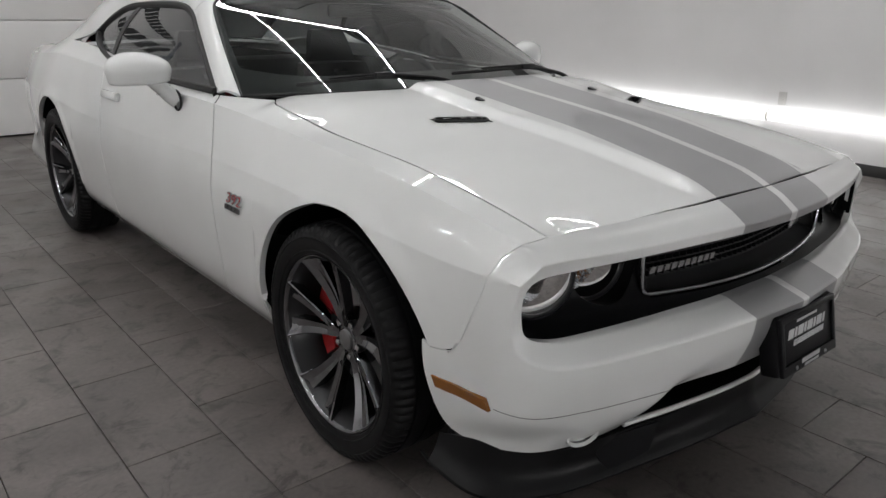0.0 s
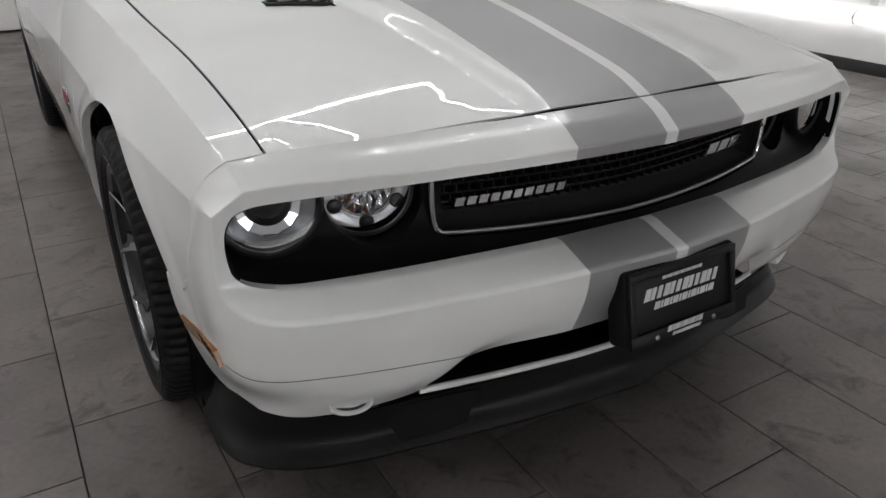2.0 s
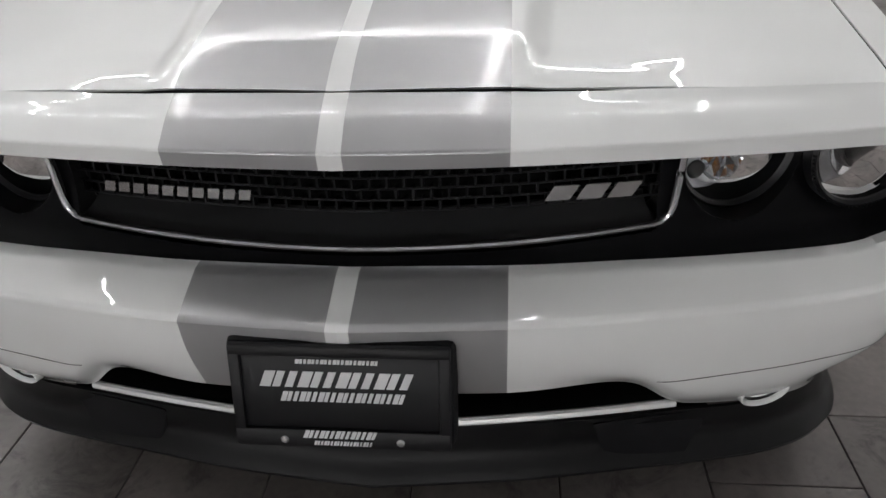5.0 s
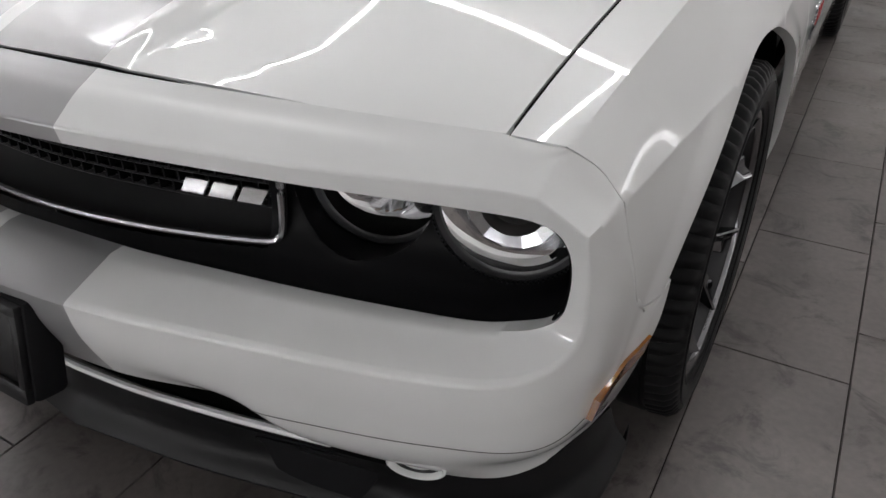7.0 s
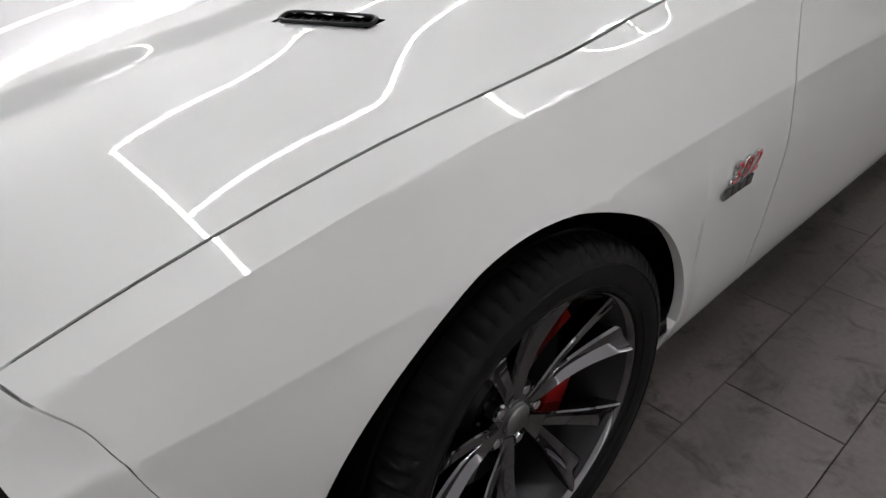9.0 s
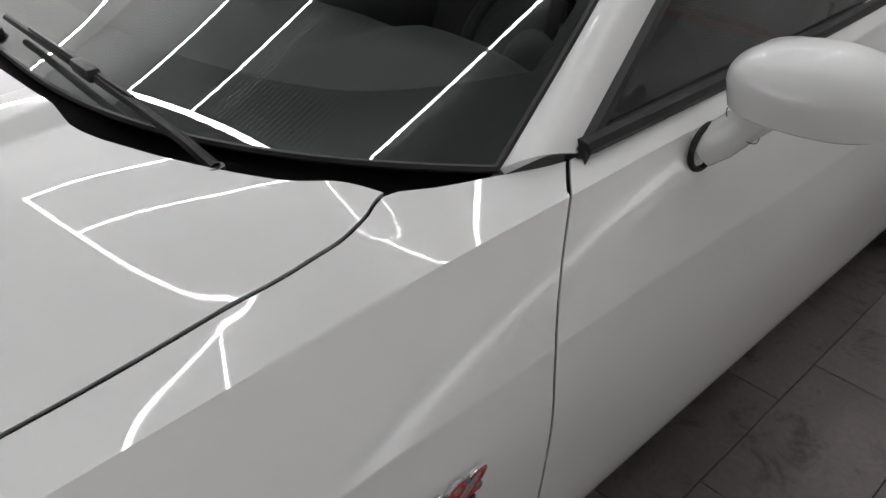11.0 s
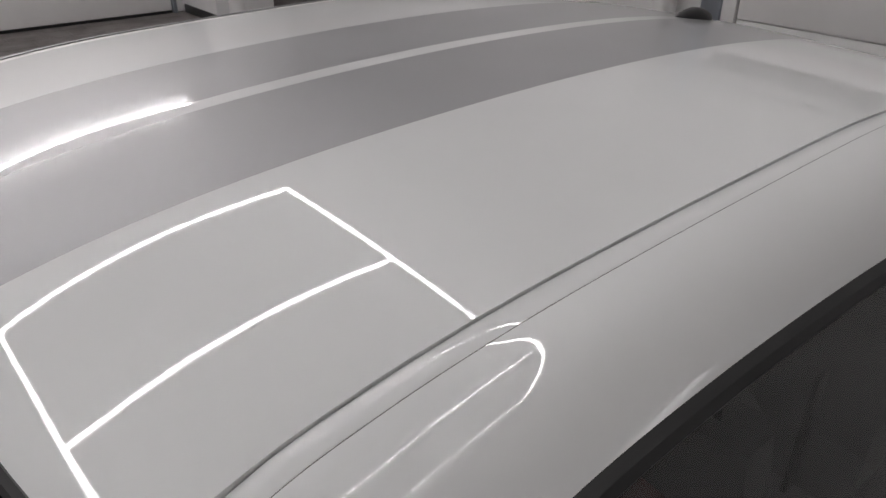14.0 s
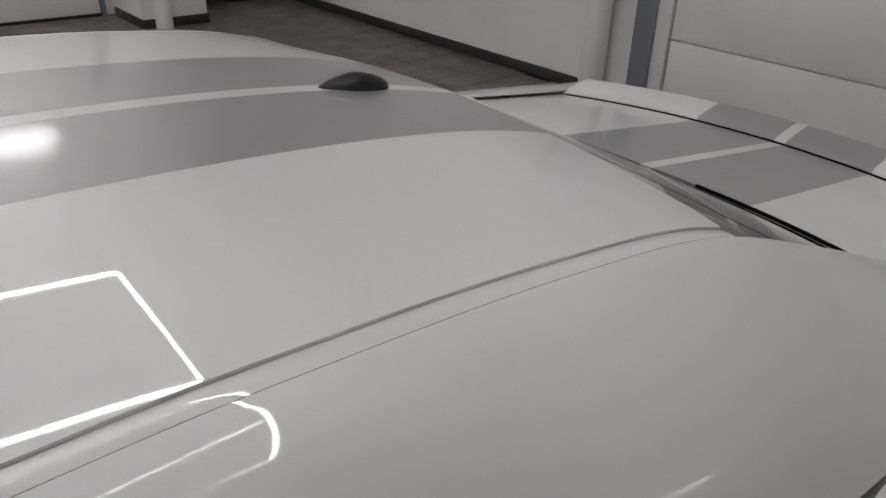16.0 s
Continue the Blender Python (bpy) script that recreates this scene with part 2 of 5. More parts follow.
def glass(name, color, rough=0.0, ior=1.45):
    m = bpy.data.materials.new(name)
    m.use_nodes = True
    nt = m.node_tree
    nt.nodes.remove(nt.nodes["Principled BSDF"])
    out = nt.nodes["Material Output"]
    tr = nt.nodes.new("ShaderNodeBsdfTransparent")
    tr.inputs["Color"].default_value = (*color, 1)
    gl = nt.nodes.new("ShaderNodeBsdfGlossy")
    gl.inputs["Roughness"].default_value = rough
    gl.inputs["Color"].default_value = (1, 1, 1, 1)
    fr = nt.nodes.new("ShaderNodeFresnel")
    fr.inputs["IOR"].default_value = ior
    mix = nt.nodes.new("ShaderNodeMixShader")
    nt.links.new(fr.outputs[0], mix.inputs[0])
    nt.links.new(tr.outputs[0], mix.inputs[1])
    nt.links.new(gl.outputs[0], mix.inputs[2])
    nt.links.new(mix.outputs[0], out.inputs["Surface"])
    return m


WINDSHIELD = glass("windscreen_glass", (0.74, 0.82, 0.78), 0.0, 1.74)
SIDE_GLASS = glass("tinted_side_glass", (0.55, 0.61, 0.59), 0.0, 1.75)
INNER_FACE = glass("inner_glass_face", (1, 1, 1), 0.0, 1.0)
LENS = glass("clear_lens", (0.93, 0.94, 0.95), 0.0, 1.5)

TILE = material("floor_tile", (0.10, 0.095, 0.09), 0.38, 0, 0, 0.5)


def tile_material():
    m = TILE
    info = node(m, "ShaderNodeObjectInfo")
    rnd = node(m, "ShaderNodeMapRange")
    rnd.inputs["To Min"].default_value, rnd.inputs["To Max"].default_value = 0.86, 1.14
    wire(m, info.outputs["Random"], rnd.inputs["Value"])
    cloud = speckle(m, 2.6, 0.72, 1.25, 6.0)
    fine = speckle(m, 55.0, 0.9, 1.1, 3.0)
    a = node(m, "ShaderNodeMath")
    a.operation = "MULTIPLY"
    wire(m, rnd.outputs["Result"], a.inputs[0])
    wire(m, cloud, a.inputs[1])
    b = node(m, "ShaderNodeMath")
    b.operation = "MULTIPLY"
    wire(m, a.outputs[0], b.inputs[0])
    wire(m, fine, b.inputs[1])
    # dirt and scuffs in patches with a shape of their own
    dirt = node(m, "ShaderNodeTexNoise", Scale=7.0, Detail=9.0, Roughness=0.72, Distortion=0.8)
    wire(m, place(m), dirt.inputs["Vector"])
    spots = node(m, "ShaderNodeMapRange")
    for k, v in (("From Min", 0.36), ("From Max", 0.48), ("To Min", 0.5), ("To Max", 1.0)):
        spots.inputs[k].default_value = v
    wire(m, dirt.outputs["Fac"], spots.inputs["Value"])
    c = node(m, "ShaderNodeMath")
    c.operation = "MULTIPLY"
    wire(m, b.outputs[0], c.inputs[0])
    wire(m, spots.outputs["Result"], c.inputs[1])
    tint(m, (0.152, 0.134, 0.127), c.outputs[0])
    wire(m, speckle(m, 3.4, 0.28, 0.50, 5.0), bsdf(m).inputs["Roughness"])
    bump(m, 24, 0.10, 0.0015, 6.0)


tile_material()
GROUT = material("dark_grout", (0.036, 0.029, 0.026), 0.9, 0, 0, 0.2)
WALL = material("white_wall", (0.84, 0.83, 0.825), 0.55, 0, 0, 0.4)
tint(WALL, (0.84, 0.83, 0.825), speckle(WALL, 0.9, 0.94, 1.05))
bump(WALL, 160, 0.06, 0.001)
PANEL_WHITE = material("white_panel", (0.82, 0.81, 0.80), 0.42, 0, 0, 0.5)
tint(PANEL_WHITE, (0.82, 0.81, 0.80), speckle(PANEL_WHITE, 1.4, 0.94, 1.05))
BASE_DARK = material("dark_baseboard", (0.035, 0.034, 0.034), 0.45)
CEIL_PAINT = material("pale_ceiling_paint", (0.76, 0.765, 0.76), 0.7, 0, 0, 0.3)
tint(CEIL_PAINT, (0.76, 0.765, 0.76), speckle(CEIL_PAINT, 0.8, 0.92, 1.06))
CEIL_METAL = material("dark_ribbed_metal", (0.10, 0.102, 0.102), 0.4, 0.3)
tint(CEIL_METAL, (0.10, 0.102, 0.102), speckle(CEIL_METAL, 1.2, 0.8, 1.2))
# grey chosen to dim the bounce from the unseen south wall
WALL_DIM = material("dimmed_unseen_wall", (0.48, 0.48, 0.485), 0.7)
tint(WALL_DIM, (0.48, 0.48, 0.485), speckle(WALL_DIM, 1.1, 0.92, 1.06))
SOFFIT = material("grey_soffit_paint", (0.52, 0.525, 0.527), 0.7, 0, 0, 0.3)
tint(SOFFIT, (0.52, 0.525, 0.527), speckle(SOFFIT, 0.9, 0.88, 1.1))
GALV = material("galvanised_post", (0.34, 0.37, 0.41), 0.4, 0.6)
SIGN_DARK = material("dark_lettering", (0.05, 0.05, 0.052), 0.5)
SOCKET = material("socket_plastic", (0.60, 0.59, 0.57), 0.4)

# ---- the room ----
X0, X1, Y0, Y1, HIGH = -8.0, 4.66, -5.2, 6.72, 4.8


def slab(name, x0, x1, y0, y1, z0, z1, mat, label, bevel=0.0):
    ob = part(name, box(bmesh.new(), x0, x1, y0, y1, z0, z1, bevel), mat, None)
    return tagged(ob, label, name.split("_")[0], kind="structure")


floor = slab("floor", X0 - 0.2, X1 + 0.2, Y0 - 0.2, Y1 + 0.2, -0.2, -0.006, GROUT, "dark grey stone tile floor with thin dark joints")
slab("wall_east", X1, X1 + 0.2, Y0 - 0.2, Y1 + 0.2, 0, HIGH, WALL, "plain white painted showroom wall")
slab("wall_north", X0 - 0.2, X1, Y1, Y1 + 0.2, 0, HIGH, WALL, "white painted wall behind the car")
slab("wall_west", X0 - 0.2, X0, Y0 - 0.2, Y1, 0, HIGH, WALL, "white painted wall with a roller door")
# never in view: its grey holds back light on the bumper
slab("wall_south", X0, X1, Y0 - 0.2, Y0, 0, HIGH, WALL_DIM, "unseen south wall, greyed to weaken the bounce light on the car's nose")


def baseboard(x0, x1, y0, y1, z1=0.095):
    ob = part("baseboard", box(bmesh.new(), x0, x1, y0, y1, 0, z1, 0.003), BASE_DARK, None)
    tagged(ob, "dark grey tiled baseboard along the wall", "baseboard", kind="structure")


baseboard(X1 - 0.014, X1, Y0, Y1)
baseboard(X0, X1 - 0.014, Y1 - 0.014, Y1)
baseboard(X0, X0 + 0.014, Y0, 1.2)
baseboard(X0 + 0.014, X1 - 0.014, Y0, Y0 + 0.014)


ob = part("ceiling", box(bmesh.new(), X0 - 0.2, X1 + 0.2, Y0 - 0.2, Y1 + 0.2, HIGH, HIGH + 0.2), CEIL_PAINT, None)
tagged(ob, "pale painted ceiling", "ceiling", kind="structure")
TUBE_Z = 4.39


def ribbed_ceiling():
    verts, faces = [], []
    a0, a1, b0, b1, z0 = -4.40, 2.50, -0.18, 3.70, HIGH - 0.06
    n = int((a1 - a0) / 0.09)
    prof = []
    for i in range(n):
        x = a0 + i * 0.09
        prof += [(x, z0), (x + 0.022, z0), (x + 0.034, z0 - 0.06), (x + 0.078, z0 - 0.06)]
    prof.append((a1, z0))
    for x, z in prof:
        verts += [(x, b0, z), (x, b1, z)]
    for i in range(len(prof) - 1):
        faces.append((2 * i, 2 * i + 1, 2 * i + 3, 2 * i + 2))
    n = len(verts)
    verts += [(a0, b0, HIGH - 0.01), (a1, b0, HIGH - 0.01), (a1, b1, HIGH - 0.01), (a0, b1, HIGH - 0.01), (a0, b0, z0), (a1, b0, z0), (a1, b1, z0), (a0, b1, z0)]
    for k in range(4):
        faces.append((n + k, n + (k + 1) % 4, n + 4 + (k + 1) % 4, n + 4 + k))
    ob = part("ceiling_panel", mesh_of(verts, faces, CEIL_METAL, smooth=False), None, None)
    tagged(ob, "dark ribbed metal ceiling panel framed by LED tubes", "ceiling panel", kind="structure")


ribbed_ceiling()
slab("ceiling_soffit", -4.40, 2.50, -2.6, -0.185, HIGH - 0.05, HIGH - 0.005, SOFFIT, "plain grey ceiling soffit beside the ribbed panel")

# LED tubes: (x0, y0, x1, y1) on the ceiling, as a ladder of long runs closed by cross runs
RUNS = [
    (-4.05, 0.10, -4.05, 3.38), (-2.40, 0.10, -2.40, 3.38), (0.33, 0.10, 0.33, 3.38), (2.15, 0.10, 2.15, 3.38),
    (-4.05, 0.10, 2.15, 0.10), (-4.05, 3.38, 2.15, 3.38),
]
LONE = (-6.36, -0.92, 3.7, 3.56)        # one run hung lower beside the ladder: x, y, z, y


def led_tube(a, b, r=0.014, group="ceiling LED tubes", label="white glowing LED tube hung below the ceiling", glow=None):
    t = thing("led_tube", label, "tube light", group)
    a, b = Vector(a), Vector(b)
    d = (b - a).normalized()
    part("diffuser", mesh_of(*rod([a + d * 0.01, b - d * 0.01], r, 10), glow or LED), None, t, "glowing white diffuser")
    for p in (a, b):
        part("end_cap", mesh_of(*rod([p - d * 0.012, p + d * 0.012], r * 1.08, 10), SOCKET), None, t)
    return t


def tube_runs():
    for x0, y0, x1, y1 in RUNS:
        a, b = Vector((x0, y0, TUBE_Z)), Vector((x1, y1, TUBE_Z))
        n = max(1, round((b - a).length / 1.2))
        for i in range(n):
            led_tube(a.lerp(b, i / n), a.lerp(b, (i + 1) / n), 0.019)
    x, y0, z, y1 = LONE
    for i in range(4):
        led_tube((x, y0 + (y1 - y0) * i / 4, z), (x, y0 + (y1 - y0) * (i + 1) / 4, z), 0.017, glow=LED_STRONG)


tube_runs()
# low wall tube along the east wall
for y in (-3.3, -0.9, 1.5, 3.9):
    led_tube((X1 - 0.055, y, 0.41), (X1 - 0.055, y + 2.4, 0.41), 0.05, "wall LED tubes", "wide glowing LED tube low on the wall; those on the south wall are added fill", LED_WIDE)
# unseen tubes added on the south wall as fill light for the nose
for x in (-4.9, -2.5, -0.1):
    led_tube((x, Y0 + 0.055, 0.41), (x + 2.4, Y0 + 0.055, 0.41), 0.05, "wall LED tubes", "wide glowing LED tube low on the wall; those on the south wall are added fill", LED_FILL)


def outlet(x, y, z):
    t = thing("wall_outlet", "white double wall outlet", "outlet")
    part("plate", box(bmesh.new(), x - 0.008, x, y - 0.036, y + 0.036, z - 0.058, z + 0.058, 0.003), SOCKET, t)
    for dz in (-0.02, 0.02):
        part("socket", box(bmesh.new(), x - 0.011, x - 0.006, y - 0.016, y + 0.016, z + dz - 0.013, z + dz + 0.013, 0.004), SOCKET, t)


outlet(X1, 1.42, 0.56)


def roller_door():
    d = thing("roller_door", "white panelled overhead door with a black rubber foot", "door")
    for i in range(6):
        z0 = 0.03 + i * 0.53
        part("panel", box(bmesh.new(), X0 + 0.002, X0 + 0.05, 1.3, 4.45, z0, z0 + 0.522, 0.008), PANEL_WHITE, d)
    part("foot_seal", box(bmesh.new(), X0 + 0.004, X0 + 0.055, 1.3, 4.45, 0, 0.028), SEAL, d)
    part("rail", box(bmesh.new(), X0 + 0.004, X0 + 0.09, 4.46, 4.5, 0, 3.3, 0.004), GALV, d)


roller_door()
slab("wall_pier", X0 + 0.002, -7.03, 4.60, 5.29, 0, HIGH, WALL, "white wall pier beside the roller door")
baseboard(-7.03, -7.016, 4.586, 5.304)
baseboard(X0 + 0.09, -7.03, 4.586, 4.60)
baseboard(X0 + 0.014, -7.03, 5.29, 5.304)
baseboard(X0, X0 + 0.014, 5.304, Y1 - 0.014)


def floor_post():
    p = thing("guard_post", "white painted round pipe standing on the floor", "pipe")
    part("pipe", mesh_of(*rod([(-6.78, 4.73, 0), (-6.78, 4.73, 4.78)], 0.085, 20), PANEL_WHITE), None, p)


floor_post()


def rear_wall_things():
    d = thing("overhead_door", "white ribbed overhead door in the wall", "door")
    for i in range(6):
        z0 = 0.02 + i * 0.55
        part("panel", box(bmesh.new(), -2.12, 3.4, Y1 - 0.06, Y1 - 0.012, z0, z0 + 0.543, 0.008), PANEL_WHITE, d)
    part("jamb", box(bmesh.new(), -2.42, -2.25, Y1 - 0.10, Y1 - 0.012, 0, 3.4, 0.005), GALV, d, "grey steel door jamb")
    part("door_rail", box(bmesh.new(), -2.25, -2.135, Y1 - 0.075, Y1 - 0.012, 0, 3.4, 0.005), PANEL_WHITE, d, "white door rail")
    p = thing("wall_pipe", "white vertical pipe against the wall", "pipe")
    part("pipe", mesh_of(*rod([(-2.74, Y1 - 0.12, 0), (-2.74, Y1 - 0.12, 4.78)], 0.1, 18), PANEL_WHITE), None, p)


rear_wall_things()


def wall_lettering(label, origin, along, rows):
    """Plain dark bars on a wall in place of a painted name: rows of (start, height above origin, bar width, bar height, count)."""
    t = thing("wall_sign", label, "sign")
    o, a = Vector(origin), Vector(along)
    for start, up, w, h, n in rows:
        for i in range(n):
            p = o + a * (start + i * w * 1.25) + Vector((0, 0, up))
            q = p + a * w
            inw = Vector((-a.y, a.x, 0)) * 0.006
            bm = bmesh.new()
            pts = [p, q, p + inw, q + inw]
            lean = a * (h * 0.2)
            vs = [bm.verts.new(v + dz) for v in pts for dz in (Vector((0, 0, 0)), Vector((0, 0, h)) + lean)]
            bmesh.ops.convex_hull(bm, input=vs)
            part("bar", bm, SIGN_DARK, t)


wall_lettering("dark grey plain bars of lettering on the white wall", (X1 - 0.001, 0.25, 2.35), (0, 1, 0), [(0.6, 0.0, 0.20, 0.25, 10), (0.3, 0.55, 0.34, 0.55, 7), (0.3, 1.35, 0.50, 0.60, 4)])
wall_lettering("dark grey plain bars of lettering above the door", (-0.35, 6.661, 2.75), (-1, 0, 0), [(0.0, 0.0, 0.11, 0.17, 14), (0.4, -0.5, 0.2, 0.28, 7)])

# ---- the car: nose towards -y, wheels on z = 0, front axle at y = 0 ----
car = thing("car", "white two-door muscle coupe with two silver stripes on dark tiles", "car")
AXLE, WHEEL_R = 2.946, 0.362
ARCH_R, ARCH_F, ARCH_B = 0.432, -0.04, 2.96   # radius and centres of the wheel openings

# side section: eight lines along the car, each as x and z over these stations
YS = [-0.70, -0.52, -0.2, 0.2, 0.55, 0.85, 1.5, 2.3, 2.95, 3.5, 4.05]
LINES = [
    ([0.770, 0.768, 0.772, 0.778, 0.790, 0.846, 0.856, 0.815, 0.775, 0.762, 0.72], [0.828, 0.863, 0.912, 0.945, 0.999, 1.000, 1.020, 1.085, 1.100, 1.045, 1.01]),
    ([0.828, 0.838, 0.849, 0.857, 0.870, 0.885, 0.890, 0.876, 0.860, 0.830, 0.77], [0.816, 0.851, 0.898, 0.930, 0.960, 0.978, 0.992, 1.020, 1.030, 1.000, 0.97]),
    ([0.856, 0.867, 0.889, 0.899, 0.908, 0.916, 0.919, 0.916, 0.910, 0.876, 0.807], [0.784, 0.800, 0.838, 0.863, 0.882, 0.892, 0.890, 0.900, 0.918, 0.903, 0.882]),
    ([0.880, 0.891, 0.925, 0.937, 0.942, 0.944, 0.945, 0.948, 0.950, 0.915, 0.84], [0.749, 0.746, 0.775, 0.793, 0.801, 0.803, 0.785, 0.775, 0.800, 0.800, 0.79]),
    ([0.886, 0.903, 0.945, 0.955, 0.963, 0.961, 0.960, 0.960, 0.960, 0.925, 0.85], [0.620, 0.625, 0.660, 0.680, 0.680, 0.660, 0.640, 0.640, 0.660, 0.660, 0.66]),
    ([0.880, 0.890, 0.945, 0.953, 0.950, 0.946, 0.943, 0.944, 0.945, 0.910, 0.84], [0.45] * 11),
    ([0.860, 0.873, 0.920, 0.926, 0.922, 0.919, 0.920, 0.923, 0.926, 0.910, 0.87], [0.325] * 11),
    ([0.840, 0.852, 0.872, 0.866, 0.856, 0.853, 0.853, 0.855, 0.864, 0.860, 0.84], [0.225] * 11),
]
SIDE = [(pchip(YS, xs), pchip(YS, zs)) for xs, zs in LINES]
# the fender's inner edge turns in at the hood's rear corner and out again along the windscreen
SIDE[0] = (pchip([-0.70, -0.52, -0.2, 0.2, 0.35, 0.44, 0.49, 0.545, 0.604, 0.66, 0.72, 0.85, 1.5, 2.3, 2.95, 3.5, 4.05], [0.770, 0.768, 0.772, 0.779, 0.790, 0.801, 0.800, 0.783, 0.752, 0.780, 0.804, 0.846, 0.856, 0.815, 0.775, 0.762, 0.72]), SIDE[0][1])


def arch_rim(y, z):
    """Distance outside the nearer wheel opening."""
    c = ARCH_F if y < 1.5 else ARCH_B
    return math.hypot(y - c, z - WHEEL_R) - ARCH_R


def side(y, v):
    """Point of the right-hand-positive body side at station y and line number v (0 top to 7 sill)."""
    # the crest and the character line are creases: each band between them is a curve of its own
    a, b = (0, 1) if v < 1 else (1, 3) if v < 3 else (3, 7)
    if b - a == 1:
        x, z = (float(np.interp(v, (a, b), [h[k](y) for h in (SIDE[a], SIDE[b])])) for k in (0, 1))
    else:
        x, z = (float(pchip(range(a, b + 1), [h[k](y) for h in SIDE[a:b + 1]])(v)) for k in (0, 1))
    d = arch_rim(y, z)
    flare = 0.005 * float(smooth01(1 - (d - 0.010) / 0.055)) * float(smooth01((abs(z - 0.3)) / 0.2)) if d < 0.07 and z < 0.86 else 0.0
    return np.array([x + flare, y, z])


def line_at(y, z):
    """Line number at which the side at y reaches the height z."""
    a, b = 0.0, 7.0
    f = pchip(range(8), [g(y) for _, g in SIDE])
    for _ in range(30):
        c = (a + b) / 2
        a, b = (c, b) if f(c) > z else (a, c)
    return (a + b) / 2


def arch_height(y, centre):
    d = ARCH_R ** 2 - (y - centre) ** 2
    return WHEEL_R + math.sqrt(d) if d > 0 else 0.0


SEAM = pchip([-0.677, -0.657, -0.632, -0.614, -0.590, -0.565, -0.540, -0.515, -0.48, -0.44], [0.832, 0.8215, 0.792, 0.752, 0.683, 0.617, 0.566, 0.538, 0.525, 0.522])
DOOR_FRONT = pchip(range(8), [0.840, 0.800, 0.755, 0.722, 0.705, 0.700, 0.735, 0.780])
DOOR_REAR = pchip(range(8), [2.06, 2.05, 2.03, 2.01, 2.00, 1.99, 1.985, 1.985])


def arch_columns(centre, lo, hi, n):
    return [centre - ARCH_R * math.cos(a) for a in np.linspace(math.acos(min(1, (centre - lo) / ARCH_R)) if lo > centre - ARCH_R else 0.0,
                                                                math.acos(max(-1, (centre - hi) / ARCH_R)) if hi < centre + ARCH_R else math.pi, n)]


UPPER = [0, 0.2, 0.4, 0.6, 0.8, 0.95, 1.0, 1.05, 1.2, 1.4, 1.6, 1.8, 2.0, 2.2, 2.4, 2.6, 2.8, 2.92, 2.97, 3.0, 3.03, 3.08]


def side_rows(vb=7.0):
    """Rows down the side, close together at the two creases."""
    if vb > 3.3:
        return UPPER + list(np.linspace(3.08, vb, 23)[1:])
    return [v * vb / 3.08 for v in UPPER] + [vb] * 0 + list(np.linspace(vb, vb + 1e-4, 23)[1:])


def side_panel(ys, bottom, shift=None):
    out = []
    for y in ys:
        vb = line_at(y, bottom(y)) if bottom(y) > 0.226 else 7.0
        col = []
        for v in side_rows(vb):
            yy = y + (shift(y, v) if shift else 0.0)
            col.append(side(yy, v))
        out.append(col)
    return np.array(out)


def fender():
    ys = list(np.linspace(-0.676, -0.4445, 44)) + arch_columns(ARCH_F, -0.442, ARCH_F + ARCH_R - 0.0005, 70) + list(np.linspace(ARCH_F + ARCH_R + 0.002, 0.72, 26))

    def bottom(y):
        if y < -0.443:
            return float(SEAM(y)) + 0.0014
        return max(arch_height(y, ARCH_F), 0.225) if y < ARCH_F + ARCH_R else 0.225
    return side_panel(ys, bottom, lambda y, v: (float(DOOR_FRONT(v)) - 0.7225) * float(smooth01((y - 0.42) / 0.3)))


def door():
    out = []
    for t in np.linspace(0, 1, 70):
        out.append([side(float(DOOR_FRONT(v)) + 0.0025 + t * (float(DOOR_REAR(v)) - float(DOOR_FRONT(v)) - 0.005), v) for v in side_rows()])
    return np.array(out)


# greenhouse: inner line (roof ditch, then back glass edge) and outer line (side window edge)
INNER = catmull([(0.807, 0.747, 1.005), (0.757, 0.948, 1.121), (0.704, 1.139, 1.232), (0.675, 1.228, 1.285), (0.651, 1.275, 1.311), (0.625, 1.295, 1.325), (0.600, 1.302, 1.334), (0.589, 1.325, 1.342), (0.580, 1.42, 1.369), (0.576, 1.65, 1.394),
                 (0.573, 2.1, 1.4075), (0.573, 2.3, 1.404), (0.574, 2.52, 1.389), (0.576, 2.75, 1.355), (0.572, 3.0, 1.264), (0.588, 3.25, 1.165), (0.612, 3.45, 1.075)], 161)
DLO_TOP = [(0.850, 0.850, 1.008), (0.778, 1.096, 1.133), (0.737, 1.234, 1.202), (0.695, 1.382, 1.271), (0.672, 1.528, 1.304), (0.663, 1.75, 1.313), (0.661, 2.05, 1.307), (0.668, 2.22, 1.297), (0.680, 2.33, 1.276), (0.705, 2.42, 1.238), (0.752, 2.53, 1.165)]
DLO_LOW = [(0.852, 0.862, 1.012), (0.855, 1.2, 1.014), (0.858, 1.6, 1.020), (0.853, 1.94, 1.032), (0.828, 2.2, 1.066), (0.795, 2.4, 1.110), (0.756, 2.53, 1.160)]


